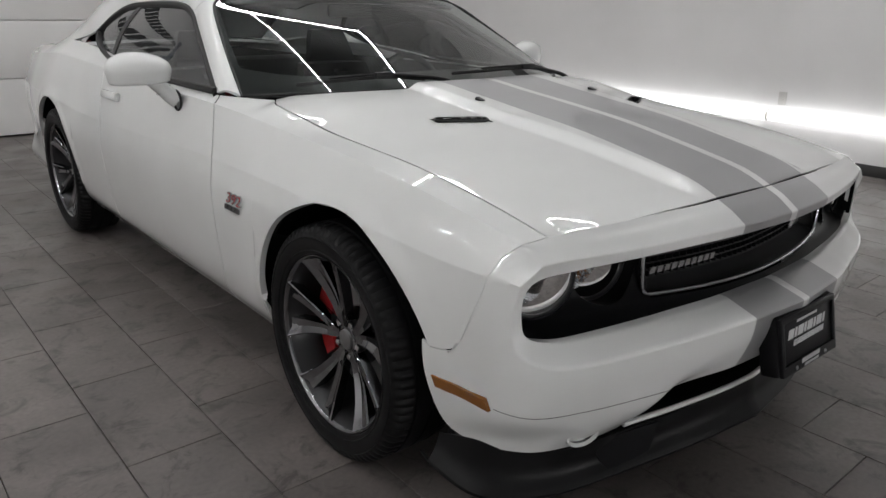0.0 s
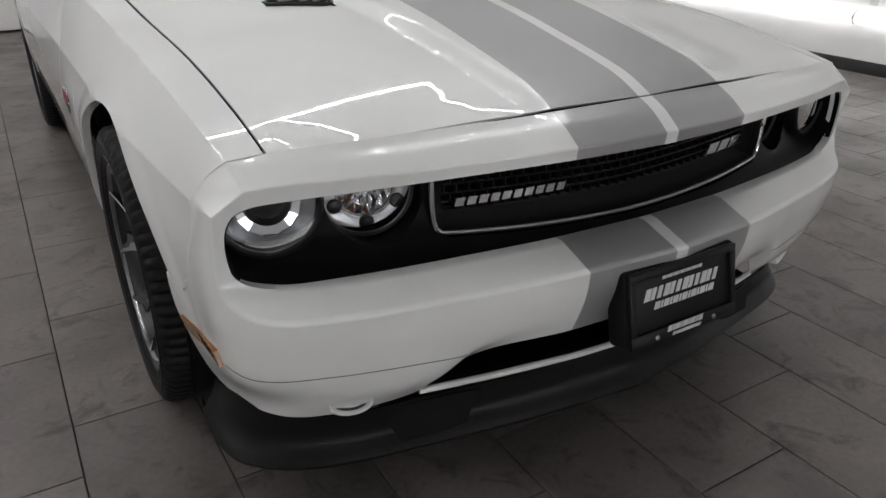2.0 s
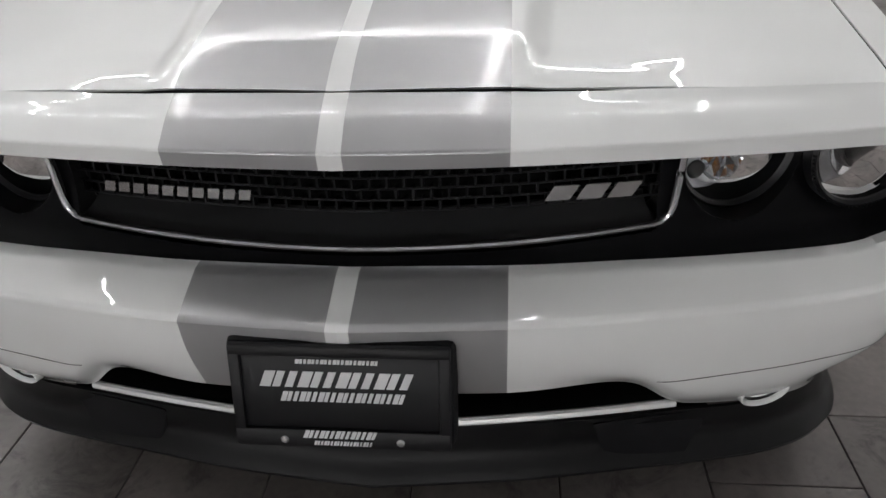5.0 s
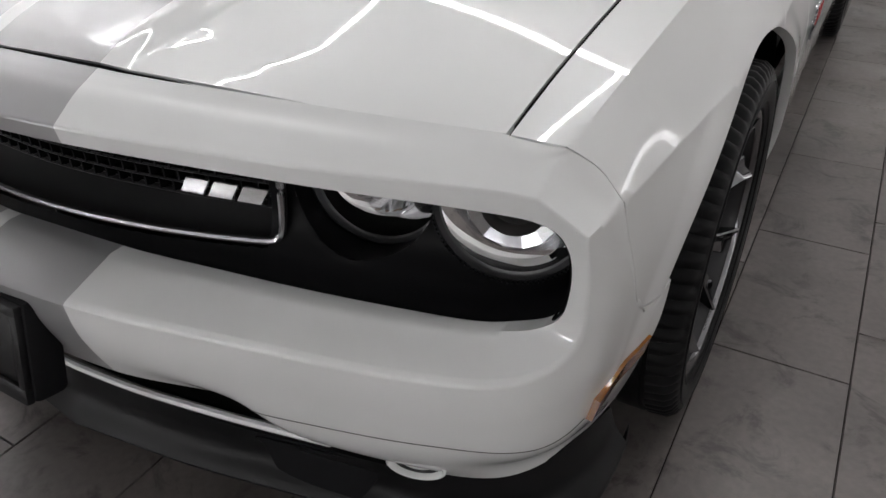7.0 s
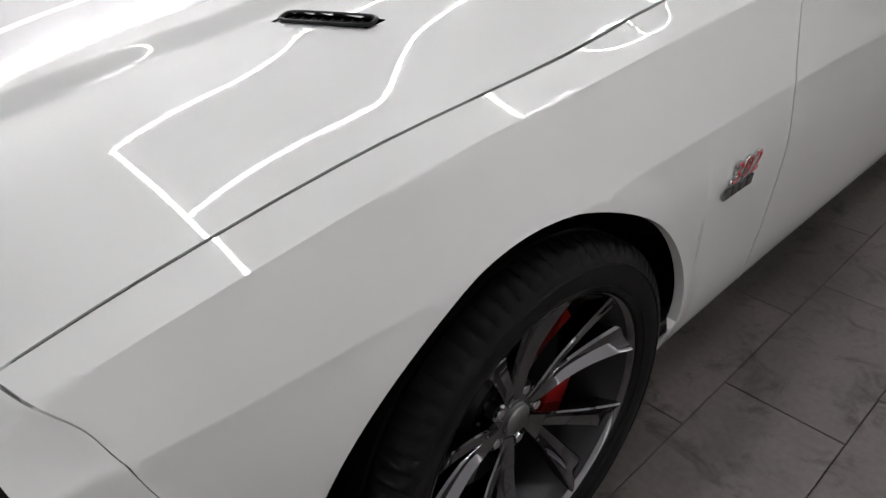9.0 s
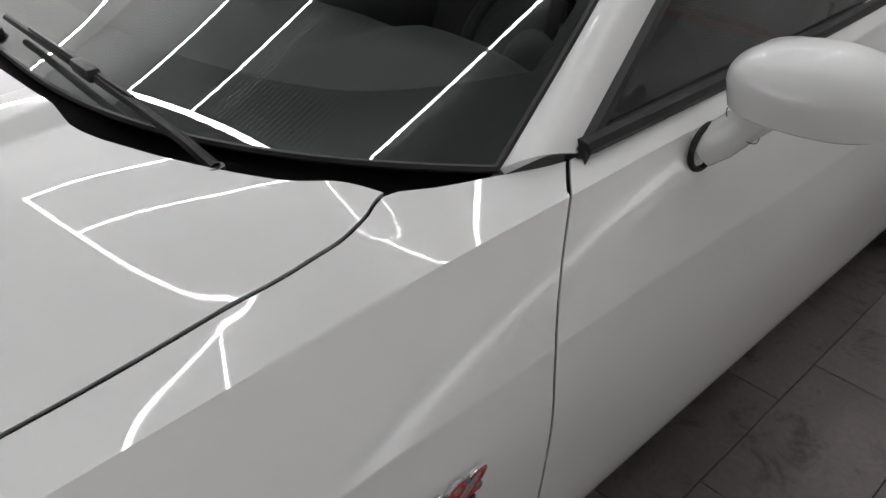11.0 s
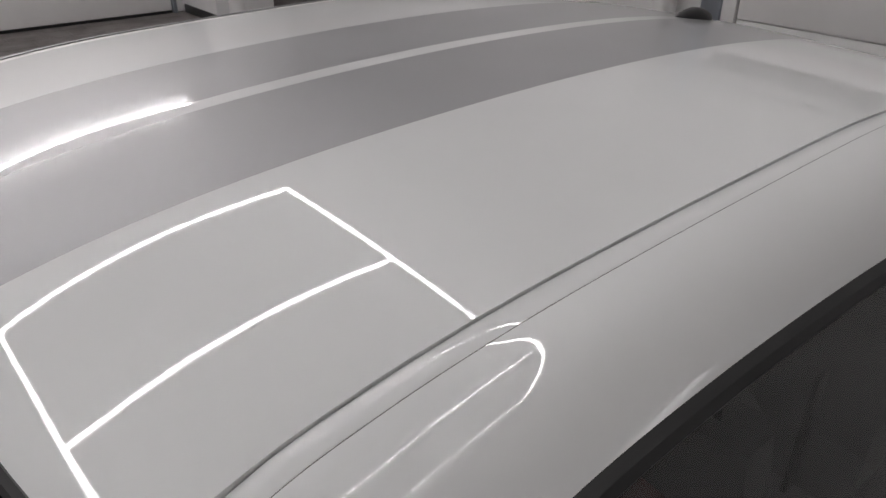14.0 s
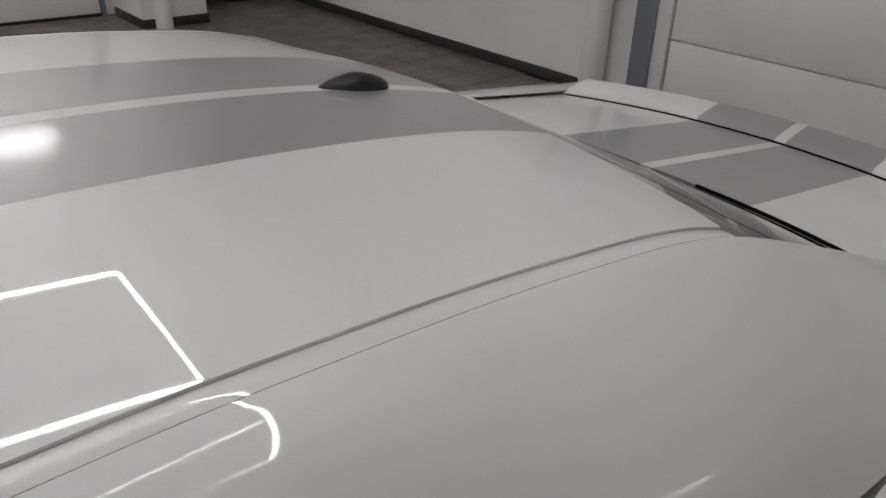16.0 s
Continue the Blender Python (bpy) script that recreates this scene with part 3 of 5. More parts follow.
def roof_side():
    """Strip from the pillar foot along the roof rail to the rear pillar: rows across from the inner to the outer line."""
    outer = catmull([(0.850, 0.850, 1.008), (0.802, 1.015, 1.093), (0.754, 1.18, 1.175), (0.726, 1.275, 1.222), (0.710, 1.328, 1.247), (0.699, 1.37, 1.266), (0.694, 1.39, 1.272), (0.688, 1.415, 1.281), (0.677, 1.49, 1.298), (0.667, 1.66, 1.311),
                     (0.661, 2.05, 1.307), (0.673, 2.28, 1.290), (0.757, 2.54, 1.165), (0.775, 2.78, 1.120), (0.770, 3.1, 1.085), (0.766, 3.3, 1.066), (0.763, 3.47, 1.050)], 161)
    strip = []
    for a, b in zip(INNER, outer):
        d = b - a
        up = np.cross(d, np.array([0.0, 1.0, 0.35]))
        up = up / np.linalg.norm(up)
        if up[0] + up[2] < 0:
            up = -up
        w = np.linalg.norm(d)
        strip.append([a + d * t + up * w * (0.17 if a[1] < 2.3 else 0.17 - 0.09 * min(1, (a[1] - 2.3) / 0.6)) * math.sin(math.pi * t ** 0.85) for t in np.linspace(0, 1, 22)])
    return np.array(strip)


def quarter():
    """Rear quarter from the door gap to the tail, below the window line."""
    ys = list(np.linspace(2.0, ARCH_B - ARCH_R - 0.002, 22)) + arch_columns(ARCH_B, ARCH_B - ARCH_R + 0.0005, ARCH_B + ARCH_R - 0.0005, 64) + list(np.linspace(ARCH_B + ARCH_R + 0.002, 4.05, 20))

    def bottom(y):
        return max(arch_height(y, ARCH_B), 0.225)
    return side_panel(ys, bottom, lambda y, v: (float(DOOR_REAR(v)) + 0.0025 - 2.0) * float(smooth01((2.45 - y) / 0.45)))


for s in (1, -1):
    F = (lambda P: P) if s > 0 else mirrored
    part("fender", shell(F(fender()), PAINT, 0.02), None, car, "white front fender")
    d = part("door", shell(F(door()), PAINT, 0.02), None, car, "white closed door")
    part("quarter_panel", shell(F(quarter()), PAINT, 0.02), None, car, "white rear quarter panel")
    part("pillar_and_rail", shell(F(roof_side()), PAINT, 0.012), None, car, "white windscreen pillar and roof rail")

# ---- hood ----
HOOD_FRONT = pchip([0, 0.236, 0.55, 0.78], [-0.780, -0.766, -0.722, -0.674])
HOOD_REAR = pchip([0, 0.38, 0.5, 0.556, 0.622, 0.677, 0.717, 0.785], [0.346, 0.372, 0.412, 0.440, 0.479, 0.520, 0.560, 0.602])
HOOD_MID = pchip([-0.80, -0.66, -0.5, -0.3, -0.06, 0.13, 0.36, 0.6], [0.868, 0.904, 0.938, 0.976, 1.008, 1.030, 1.057, 1.064])
BULGE = pchip([-0.8, -0.6, -0.2, 0.1, 0.4], [0.262, 0.275, 0.315, 0.335, 0.34])


def hood_z(x, y):
    zs, zc, ax = float(SIDE[0][1](y)), float(HOOD_MID(y)), abs(x)
    rise = 0.020 * float(smooth01((y + 0.80) / 0.16))
    z = zs + (zc - rise - zs) * max(0.0, 1 - (ax / float(SIDE[0][0](y))) ** (2.1 + 2.6 * float(smooth01((y + 0.12) / 0.48)))) + rise * float(smooth01((float(BULGE(y)) + 0.022 - ax) / 0.05))
    # the leading edge rolls down to the gap
    z -= 0.013 * max(0.0, 1 - (y - float(HOOD_FRONT(min(ax, 0.78)))) / 0.10) ** 2 * float(smooth01((0.775 - ax) / 0.07))
    # raised lip round the two air openings
    z += 0.003 * math.exp(-((ax - 0.437) / 0.10) ** 4 - ((y + 0.03) / 0.10) ** 2)
    return z


def hood_half():
    us = np.r_[np.linspace(0, 0.235, 14)[:-1], np.linspace(0.235, 0.37, 22)[:-1], np.linspace(0.37, 0.785, 44)]
    out = []
    for x in np.r_[-us[:0:-1], us]:
        e = max(0.0, abs(x) - 0.773) / 0.012
        f, b = float(HOOD_FRONT(abs(x))) - 0.0015, float(HOOD_REAR(abs(x)))
        col = []
        for v in np.linspace(0, 1, 110):
            y = f + (b - f) * v
            edge = float(SIDE[0][0](y)) - 0.0055
            xx = math.copysign(min(abs(x) / 0.785, 1.0), x) * edge
            col.append((xx, y, hood_z(xx, y)))
        out.append(col)
    return np.array(out)


def in_vent(p):
    ax = abs(p[0])
    yc = -0.008 + (ax - 0.437) * 0.58
    return abs(ax - 0.437) < 0.074 and abs(p[1] - yc) < 0.021


hood = part("hood", shell(hood_half(), STRIPED, 0.02, hole=in_vent), None, car, "white hood with two silver stripes and two air openings")


def hood_vents():
    for s in (1, -1):
        c = Vector((s * 0.437, -0.008, hood_z(0.437, -0.008)))
        ang = math.atan(0.58) * s
        R = Matrix.Translation(c) @ pose(0, 0, 0, 3.5, 0, math.degrees(ang))
        loop = [(0.083 * math.copysign(abs(math.cos(a)) ** 0.35, math.cos(a)), 0.0235 * math.copysign(abs(math.sin(a)) ** 0.5, math.sin(a))) for a in np.linspace(0, 2 * math.pi, 40, endpoint=False)]
        rim = [R @ Vector((u, w, 0.0015)) for u, w in loop]
        v = part("hood_vent", mesh_of(*rod(rim, 0.0035, 8, closed=True), BLACK_TRIM), None, hood, "black hood air opening")
        bm = bmesh.new()
        top = [bm.verts.new(R @ Vector((u, w, 0))) for u, w in loop]
        low = [bm.verts.new(R @ Vector((u * 0.95, w * 0.9, -0.03))) for u, w in loop]
        for i in range(40):
            bm.faces.new((top[i], top[(i + 1) % 40], low[(i + 1) % 40], low[i]))
        bm.faces.new(low)
        part("bucket", bm, DARK, v)
        bm = bmesh.new()
        for i in range(9):
            u = -0.072 + i * 0.018
            box(bm, u - 0.0015, u + 0.0015, -0.020, 0.020, -0.010, -0.005)
        for w in (-0.010, 0.0, 0.010):
            box(bm, -0.078, 0.078, w - 0.0012, w + 0.0012, -0.010, -0.005)
        bm.transform(R)
        part("screen", bm, PLASTIC, v)
        n = Vector((s * 0.286, 0.073, hood_z(0.286, 0.073)))
        bm = bmesh.new()
        box(bm, -0.010, 0.010, -0.016, 0.016, 0, 0.012, 0.004)
        for q in bm.verts:
            if q.co.z > 0.006 and q.co.y < 0:
                q.co.z = 0.004
        bm.transform(Matrix.Translation(n))
        part("washer_nozzle", bm, BLACK_TRIM, hood, "small black washer nozzle")


hood_vents()

# ---- front fascia: loops round the lamp and grille opening, each through thirteen places from top middle to bottom middle ----
OPENING = [(0, -0.866, 0.781), (0.236, -0.850, 0.781), (0.55, -0.788, 0.772), (0.74, -0.733, 0.762), (0.822, -0.708, 0.752), (0.853, -0.698, 0.722), (0.858, -0.696, 0.665), (0.842, -0.700, 0.619), (0.78, -0.718, 0.596), (0.66, -0.752, 0.594), (0.50, -0.788, 0.599), (0.40, -0.806, 0.602), (0.236, -0.831, 0.606), (0, -0.844, 0.607)]
FOLD = [(0, -0.870, 0.806), (0.236, -0.854, 0.805), (0.55, -0.792, 0.797), (0.757, -0.735, 0.792), (0.820, -0.716, 0.787), (0.876, -0.706, 0.749), (0.877, -0.688, 0.665), (0.872, -0.702, 0.592), (0.815, -0.758, 0.557), (0.68, -0.808, 0.553), (0.50, -0.855, 0.560), (0.40, -0.882, 0.566), (0.236, -0.920, 0.575), (0, -0.941, 0.578)]
MIDDLE = [(0, -0.832, 0.835), (0.236, -0.816, 0.832), (0.55, -0.762, 0.822), (0.761, -0.714, 0.808), (0.823, -0.697, 0.799), (0.880, -0.676, 0.751), (0.894, -0.645, 0.645), (0.888, -0.655, 0.535), (0.832, -0.742, 0.49), (0.70, -0.796, 0.48), (0.51, -0.846, 0.488), (0.41, -0.874, 0.500), (0.236, -0.915, 0.525), (0, -0.935, 0.528)]
LOWER = [(0, -0.808, 0.8485), (0.236, -0.793, 0.844), (0.55, -0.742, 0.832), (0.765, -0.695, 0.823), (0.826, -0.677, 0.812), (0.884, -0.645, 0.7535), (0.909, -0.575, 0.61), (0.905, -0.555, 0.47), (0.850, -0.680, 0.395), (0.712, -0.760, 0.372), (0.52, -0.818, 0.380), (0.42, -0.852, 0.440), (0.236, -0.902, 0.478), (0, -0.921, 0.481)]
BORDER = [(0, -0.7855, 0.8585), (0.236, -0.771, 0.8545), (0.55, -0.727, 0.8445), (0.770, -0.6775, 0.834), (0.829, -0.657, 0.825), (0.888, -0.6165, 0.7605), (0.914, -0.530, 0.546), (0.930, -0.424, 0.546), (0.864, -0.460, 0.292), (0.775, -0.662, 0.275), (0.545, -0.745, 0.292), (0.42, -0.806, 0.388), (0.236, -0.882, 0.426), (0, -0.900, 0.432)]
STEP = 13          # samples between two of these places


def edge_loop(l, round_corner=False):
    """A loop through its fourteen places; the crest and the character line break it at the fourth and fifth."""
    if round_corner:
        return catmull(l, 13 * STEP + 1)
    return np.vstack([catmull(l[:5], 4 * STEP + 1), catmull(l[4:6], STEP + 1)[1:], catmull(l[5:], 8 * STEP + 1)[1:]])


def fascia_half():
    on_side = lambda p: tuple(side(p[1], line_at(p[1], p[2])))
    middle = [on_side(p) if k == 6 else p for k, p in enumerate(MIDDLE)]
    lower = [on_side(p) if k in (5, 6, 7) else p for k, p in enumerate(LOWER)]
    loops = [edge_loop(l, l is OPENING) for l in (OPENING, FOLD, middle, lower, BORDER)]
    # between the hood corner and the wheel opening the edge lies on the fender's own surface
    for k in range(3 * STEP, 7 * STEP + 1):
        y = float(np.interp(k / STEP, [3, 4, 5, 6, 7], [-0.677, -0.657, -0.614, -0.535, -0.4425]))
        loops[4][k] = side(y, line_at(y, float(SEAM(y)) - 0.0014))
    for k in range(5 * STEP, 8 * STEP):
        for l in loops[2:4]:
            l[k][0] = min(l[k][0], side(l[k][1], line_at(l[k][1], l[k][2]))[0] - 0.0005)
    inward = loops[0].copy()
    inward[:, 1] += 0.03
    inward[:, 0] *= 0.997
    grid = []
    for k in range(13 * STEP + 1):
        pts = [l[k] for l in loops]
        col = [inward[k], loops[0][k] + np.array([0, 0.004, 0])]
        # a crisp fold between the shelf and the face, softened over a few millimetres
        face = catmull(pts[1:], 27)
        shelf = np.array([pts[0] + (pts[1] - pts[0]) * t for t in np.linspace(0, 1, 9)])
        soft = 0.004 + 0.008 * float(smooth01((k / STEP - 5.2) / 1.5))
        near = lambda a, b: a + (b - a) * min(0.45, soft / (np.linalg.norm(b - a) + 1e-9))
        q0, q1 = near(pts[1], pts[0]), near(pts[1], face[1])
        tail = np.vstack([shelf[:-1], [q0, 0.25 * q0 + 0.5 * pts[1] + 0.25 * q1, q1], face[1:]])
        if 4.5 * STEP < k < 9 * STEP:
            for p in tail:
                if p[1] > -0.60 and p[2] > 0.25:
                    p[0] = min(p[0], side(p[1], line_at(p[1], p[2]))[0])
        grid.append(np.vstack([col[:1], tail]))
    return np.array(grid)


def fascia():
    G = fascia_half()
    full = np.concatenate([mirrored(G)[::-1][:-1], G])
    me = shell(full, STRIPED, 0.007, out=(0, 0.3, 0.6), sharp=42)
    return part("front_bumper", me, None, car, "white bumper and brow round the grille, with silver stripes")


bumper = fascia()


def opening_y(x):
    return -0.862 + 0.170 * (abs(x) / 0.85) ** 2.1


LAMPS = [(0.768, -0.664, 0.730, 0.093), (0.576, -0.660, 0.722, 0.091)]


def lamp_hole(p):
    return any(math.hypot(abs(p[0]) - x, p[2] - z) < r * 0.99 for x, _, z, r in LAMPS) or (abs(p[0]) < 0.452 and 0.617 + 0.014 * (abs(p[0]) / 0.45) ** 2 < p[2] < 0.79 and p[1] > opening_y(p[0]) + 0.05)


LEDGE = [(0, -0.844, 0.607), (0.236, -0.831, 0.606), (0.40, -0.806, 0.602), (0.50, -0.788, 0.599), (0.66, -0.752, 0.594), (0.78, -0.718, 0.596), (0.842, -0.700, 0.619), (0.858, -0.696, 0.665)]
BROW = [(0, -0.866, 0.781), (0.236, -0.850, 0.781), (0.55, -0.788, 0.772), (0.74, -0.733, 0.762), (0.822, -0.708, 0.752), (0.853, -0.698, 0.722), (0.858, -0.697, 0.690)]


def lamp_panel():
    low_y, low_z = (pchip([p[0] for p in LEDGE], [p[k] for p in LEDGE]) for k in (1, 2))
    top_z = pchip([p[0] for p in BROW], [p[2] for p in BROW])
    cols = []
    for x in np.linspace(-0.857, 0.857, 300):
        ax = abs(x)
        y0, z0, z1 = float(low_y(ax)), float(low_z(ax)), float(top_z(ax))
        yb = opening_y(x) + 0.088
        pts = [(x, y0 + 0.010, z0 - 0.006), (x, y0 + 0.030, z0 + 0.006), (x, y0 + 0.75 * (yb - y0), z0 + 0.030), (x, yb + 0.004, (z0 + z1) / 2), (x, yb, z1 + 0.012)]
        cols.append(catmull(pts, 72))
    G = np.array(cols)
    # round lamp holes: bring the nearest points onto the circle
    for x, _, z, r in LAMPS:
        dx, dz = np.abs(G[..., 0]) - x, G[..., 2] - z
        d = np.hypot(dx, dz)
        near = np.abs(d - r * 0.99) < 0.0034
        k = np.where(near, r * 0.99 / np.maximum(d, 1e-6), 1.0)
        G[..., 0] = np.sign(G[..., 0]) * (x + dx * k) * near + G[..., 0] * ~near
        G[..., 2] = (z + dz * k) * near + G[..., 2] * ~near
    return G


def panel_y(x, z):
    G = PANEL_GRID
    i = int(round((x + 0.857) / 1.714 * 299))
    col = G[min(max(i, 0), 299)]
    return float(np.interp(z, col[:, 2], col[:, 1]))


PANEL_GRID = lamp_panel()


def opening_return(s):
    """Black wall round the outer end of the opening, running back to the lamp panel."""
    loop = edge_loop(OPENING, True)[int(3.2 * STEP):int(7.15 * STEP)]
    G = [[(s * p[0] * f, p[1] + d, p[2]) for f, d in ((0.9985, 0.004), (0.998, 0.03), (0.997, 0.07), (0.996, 0.125))] for p in loop]
    part("opening_return", shell(np.array(G), SATIN_BLACK, 0.003, out=(s * 0.75, -0.65, 0.69)), None, bumper, "satin black wall inside the lamp opening")


for s in (1, -1):
    opening_return(s)
panel = part("lamp_panel", shell(PANEL_GRID, SATIN_BLACK, 0.006, out=(0, 1, 0.65), hole=lamp_hole), None, bumper, "satin black panel round lamps and grille")


def head_lamp(x, y, z, r, s, outer):
    """Round lamp facing -y with bezel, reflector bowl, inner projector or turn bulb, and a clear lens."""
    at = Matrix.Translation((s * x, y, z)) @ pose(0, 0, 0, 0, 0, s * 14)
    rot = at @ pose(0, 0, 0, 0, 0, 0)
    bez = mesh_of(*revolve([(-0.004, r), (0.0, r + 0.006), (0.02, r + 0.007), (0.022, r - 0.002), (0.002, r - 0.005), (-0.004, r)], 56, "y"), BLACK_TRIM)
    lamp = part("headlamp" if outer else "turn_lamp", bez, None, bumper, "round clear headlamp with projector" if outer else "round clear lamp with amber bulb", m=rot)
    ro = r - 0.004
    well = []
    for a in np.linspace(0, 2 * math.pi, 73):
        hx, hz = x + r * 0.99 * math.cos(a), z + r * 0.99 * math.sin(a)
        front = Vector((s * hx, panel_y(hx, hz), hz))
        back = rot @ Vector((s * (r + 0.003) * math.cos(a), 0.012, (r + 0.003) * math.sin(a)))
        well.append([tuple(front), tuple(front.lerp(back, 0.5)), tuple(back)])
    part("lamp_well", shell(np.array(well), SATIN_BLACK, 0.001, out=(s * x, y - 0.05, z)), None, panel)
    bowl = [(0.014, 0.0605), (0.0155, 0.059), (0.021, 0.041), (0.04, 0.036), (0.05, 0.0)]
    if not outer:
        bowl = [(0.004, ro), (0.010, ro * 0.95), (0.012, ro * 0.66), (0.020, ro * 0.64), (0.045, ro * 0.52), (0.06, 0.0)]
    def facet(i, k, u, q):
        return u + (0.004 if (i + k) % 2 else -0.003) * (0.012 < u < 0.055), q
    if outer:
        part("reflector", mesh_of(*revolve(bowl, 14, "y"), REFLECTOR, smooth=False), None, lamp, "bright reflector bowl")
    else:
        part("reflector", mesh_of(*revolve(bowl[:2] + [(0.012, ro * 0.66), (0.022, ro * 0.62), (0.036, ro * 0.48), (0.046, ro * 0.32), (0.052, ro * 0.15), (0.06, 0.0)], 22, "y", facet), REFLECTOR, smooth=False), None, lamp, "bright faceted reflector bowl")
    if outer:
        part("projector_ring", mesh_of(*revolve([(0.030, 0.031), (0.016, 0.037), (0.012, 0.040), (0.030, 0.043), (0.05, 0.043)], 40, "y"), BLACK_TRIM), None, lamp)
        part("projector_lens", mesh_of(*revolve([(0.012, 0.0), (0.013, 0.012), (0.018, 0.024), (0.028, 0.033)], 36, "y"), PLATE_BLACK), None, lamp)
        steps = [(0.004, 0.0845)]
        for i in range(9):
            rr = 0.0825 - i * 0.0029
            steps += [(0.006 + i * 0.0017, rr), (0.0052 + i * 0.0017, rr - 0.0022)]
        part("frosted_ring", mesh_of(*revolve(steps, 64, "y"), FROSTED, sharp=20), None, lamp, "frosted ring with fine steps")
    else:
        for k in (205, 270, 335):
            a = math.radians(k)
            bm = bmesh.new()
            bmesh.ops.create_uvsphere(bm, u_segments=14, v_segments=8, radius=0.0155)
            for q in bm.verts:
                q.co.y *= 0.35
            bm.transform(Matrix.Translation((0.067 * math.cos(a), 0.010, 0.067 * math.sin(a))))
            part("dark_notch", bm, BLACK_TRIM, lamp)
        part("amber_bulb", mesh_of(*revolve([(0.02, 0.0), (0.022, 0.009), (0.035, 0.012), (0.05, 0.012)], 20, "y"), AMBER), None, lamp, "amber bulb")
        part("frosted_ring", mesh_of(*revolve([(0.016, 0.054), (0.012, 0.058), (0.010, 0.068), (0.009, 0.080), (0.006, 0.0845)], 56, "y"), LAMP_RING), None, lamp, "satin grey inner ring")
        G = []
        for a in np.radians(np.linspace(278, 322, 10)):
            G.append([(rr * math.cos(a), 0.006, rr * math.sin(a)) for rr in (0.0795, 0.0835)])
        part("amber_strip", shell(np.array(G), AMBER, 0.001, out=(0, 1, 0)), None, lamp, "amber strip at the rim")
    part("lens", mesh_of(*revolve([(0.002, ro), (-0.006, ro * 0.8), (-0.011, ro * 0.45), (-0.013, 0.0)], 48, "y"), LENS), None, lamp, "clear curved lens")
    if not outer:
        return
    seq = bmesh.new()
    for k in range(46):
        a = math.radians(182 + k * 3.8)
        box(seq, (r + 0.004) * math.cos(a) - 0.0012, (r + 0.004) * math.cos(a) + 0.0012, -0.006, 0.002, (r + 0.004) * math.sin(a) - 0.0012, (r + 0.004) * math.sin(a) + 0.0012)
    part("serration", seq, PLASTIC, lamp)


for s in (1, -1):
    head_lamp(*LAMPS[0], s, True)
    head_lamp(*LAMPS[1], s, False)


# ---- grille ----
def grille_y(x):
    return -0.738 + 0.0458 * (abs(x) / 0.45) ** 2


def grille():
    # bright surround: down one side, along the bottom, up the other
    half = [(0.478, -0.732, 0.775), (0.4765, -0.732, 0.72), (0.472, -0.733, 0.665), (0.462, -0.734, 0.645), (0.435, -0.742, 0.637), (0.30, -0.772, 0.631), (0.15, -0.792, 0.626), (0, -0.799, 0.624)]
    path = catmull([(-x, y, z) for x, y, z in half[:-1]] + [half[-1]] + half[-2::-1], 90)
    g = part("grille_surround", mesh_of(*rod(path, 0.0058, 8), BEZEL), None, bumper, "U-shaped satin chrome grille surround")
    inner = []
    for p in path:
        q = np.array([p[0] * 0.965, 0, p[2] + (0.03 if abs(p[0]) < 0.45 else 0.0)])
        q[1] = grille_y(q[0]) + 0.012
        inner.append([p + np.array([0, 0.004, 0]), (p + q) / 2 + np.array([0, 0.008, -0.003]), q])
    part("grille_tray", shell(np.array(inner), TRAY, 0.003, out=(0, -2, 0.72)), None, g, "dark plastic tray inside the surround")
    # near-black sheet stands for the shade behind the grille mesh
    back = []
    for x in np.linspace(-0.475, 0.475, 40):
        back.append([(x, grille_y(x) + 0.035, z) for z in np.linspace(0.62, 0.80, 4)])
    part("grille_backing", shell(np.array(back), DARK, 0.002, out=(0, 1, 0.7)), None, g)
    rows, cell = 7, 0.0265
    bm = box(bmesh.new(), -0.0018, 0.0018, -0.002, 0.016, 0, 0.0185)
    web = bpy.data.meshes.new("web")
    bm.to_mesh(web)
    bm.free()
    web.materials.append(PLASTIC)
    for r in range(rows):
        z = 0.664 + r * 0.0185
        pts = [(x, grille_y(x), z - 0.010 + 0.010 * (abs(x) / 0.45)) for x in np.linspace(-0.462, 0.462, 40)]
        part("grille_bar", mesh_of(*rod(pts, 0.0022, 6), BLACK_TRIM), None, g)
        x = -0.455 + (r % 2) * cell / 2
        while x < 0.455:
            part("grille_web", web, None, g, m=Matrix.Translation((x, grille_y(x), z - 0.010 + 0.010 * (abs(x) / 0.45))))
            x += cell
    return g


grille_part = grille()


def slant_mark(bm, x, w, h, y, z, kind, lean=0.3, t=0.0045):
    """One plain slanted block of a bright badge."""
    bars = [(0, 0.04, 0.9, 0.96)]
    for u0, v0, u1, v1 in bars:
        vs = []
        for u, v in ((u0, v0), (u1, v0), (u1, v1), (u0, v1)):
            for dy in (0.0, -t):
                xx = x + u * w + v * h * lean
                vs.append(bm.verts.new((xx, y(xx) + dy, z + v * h)))
        a, a2, b, b2, c, c2, d, d2 = vs
        for q in ((a2, b2, c2, d2), (a, b, b2, a2), (b, c, c2, b2), (c, d, d2, c2), (d, a, a2, d2)):
            bm.faces.new(q)


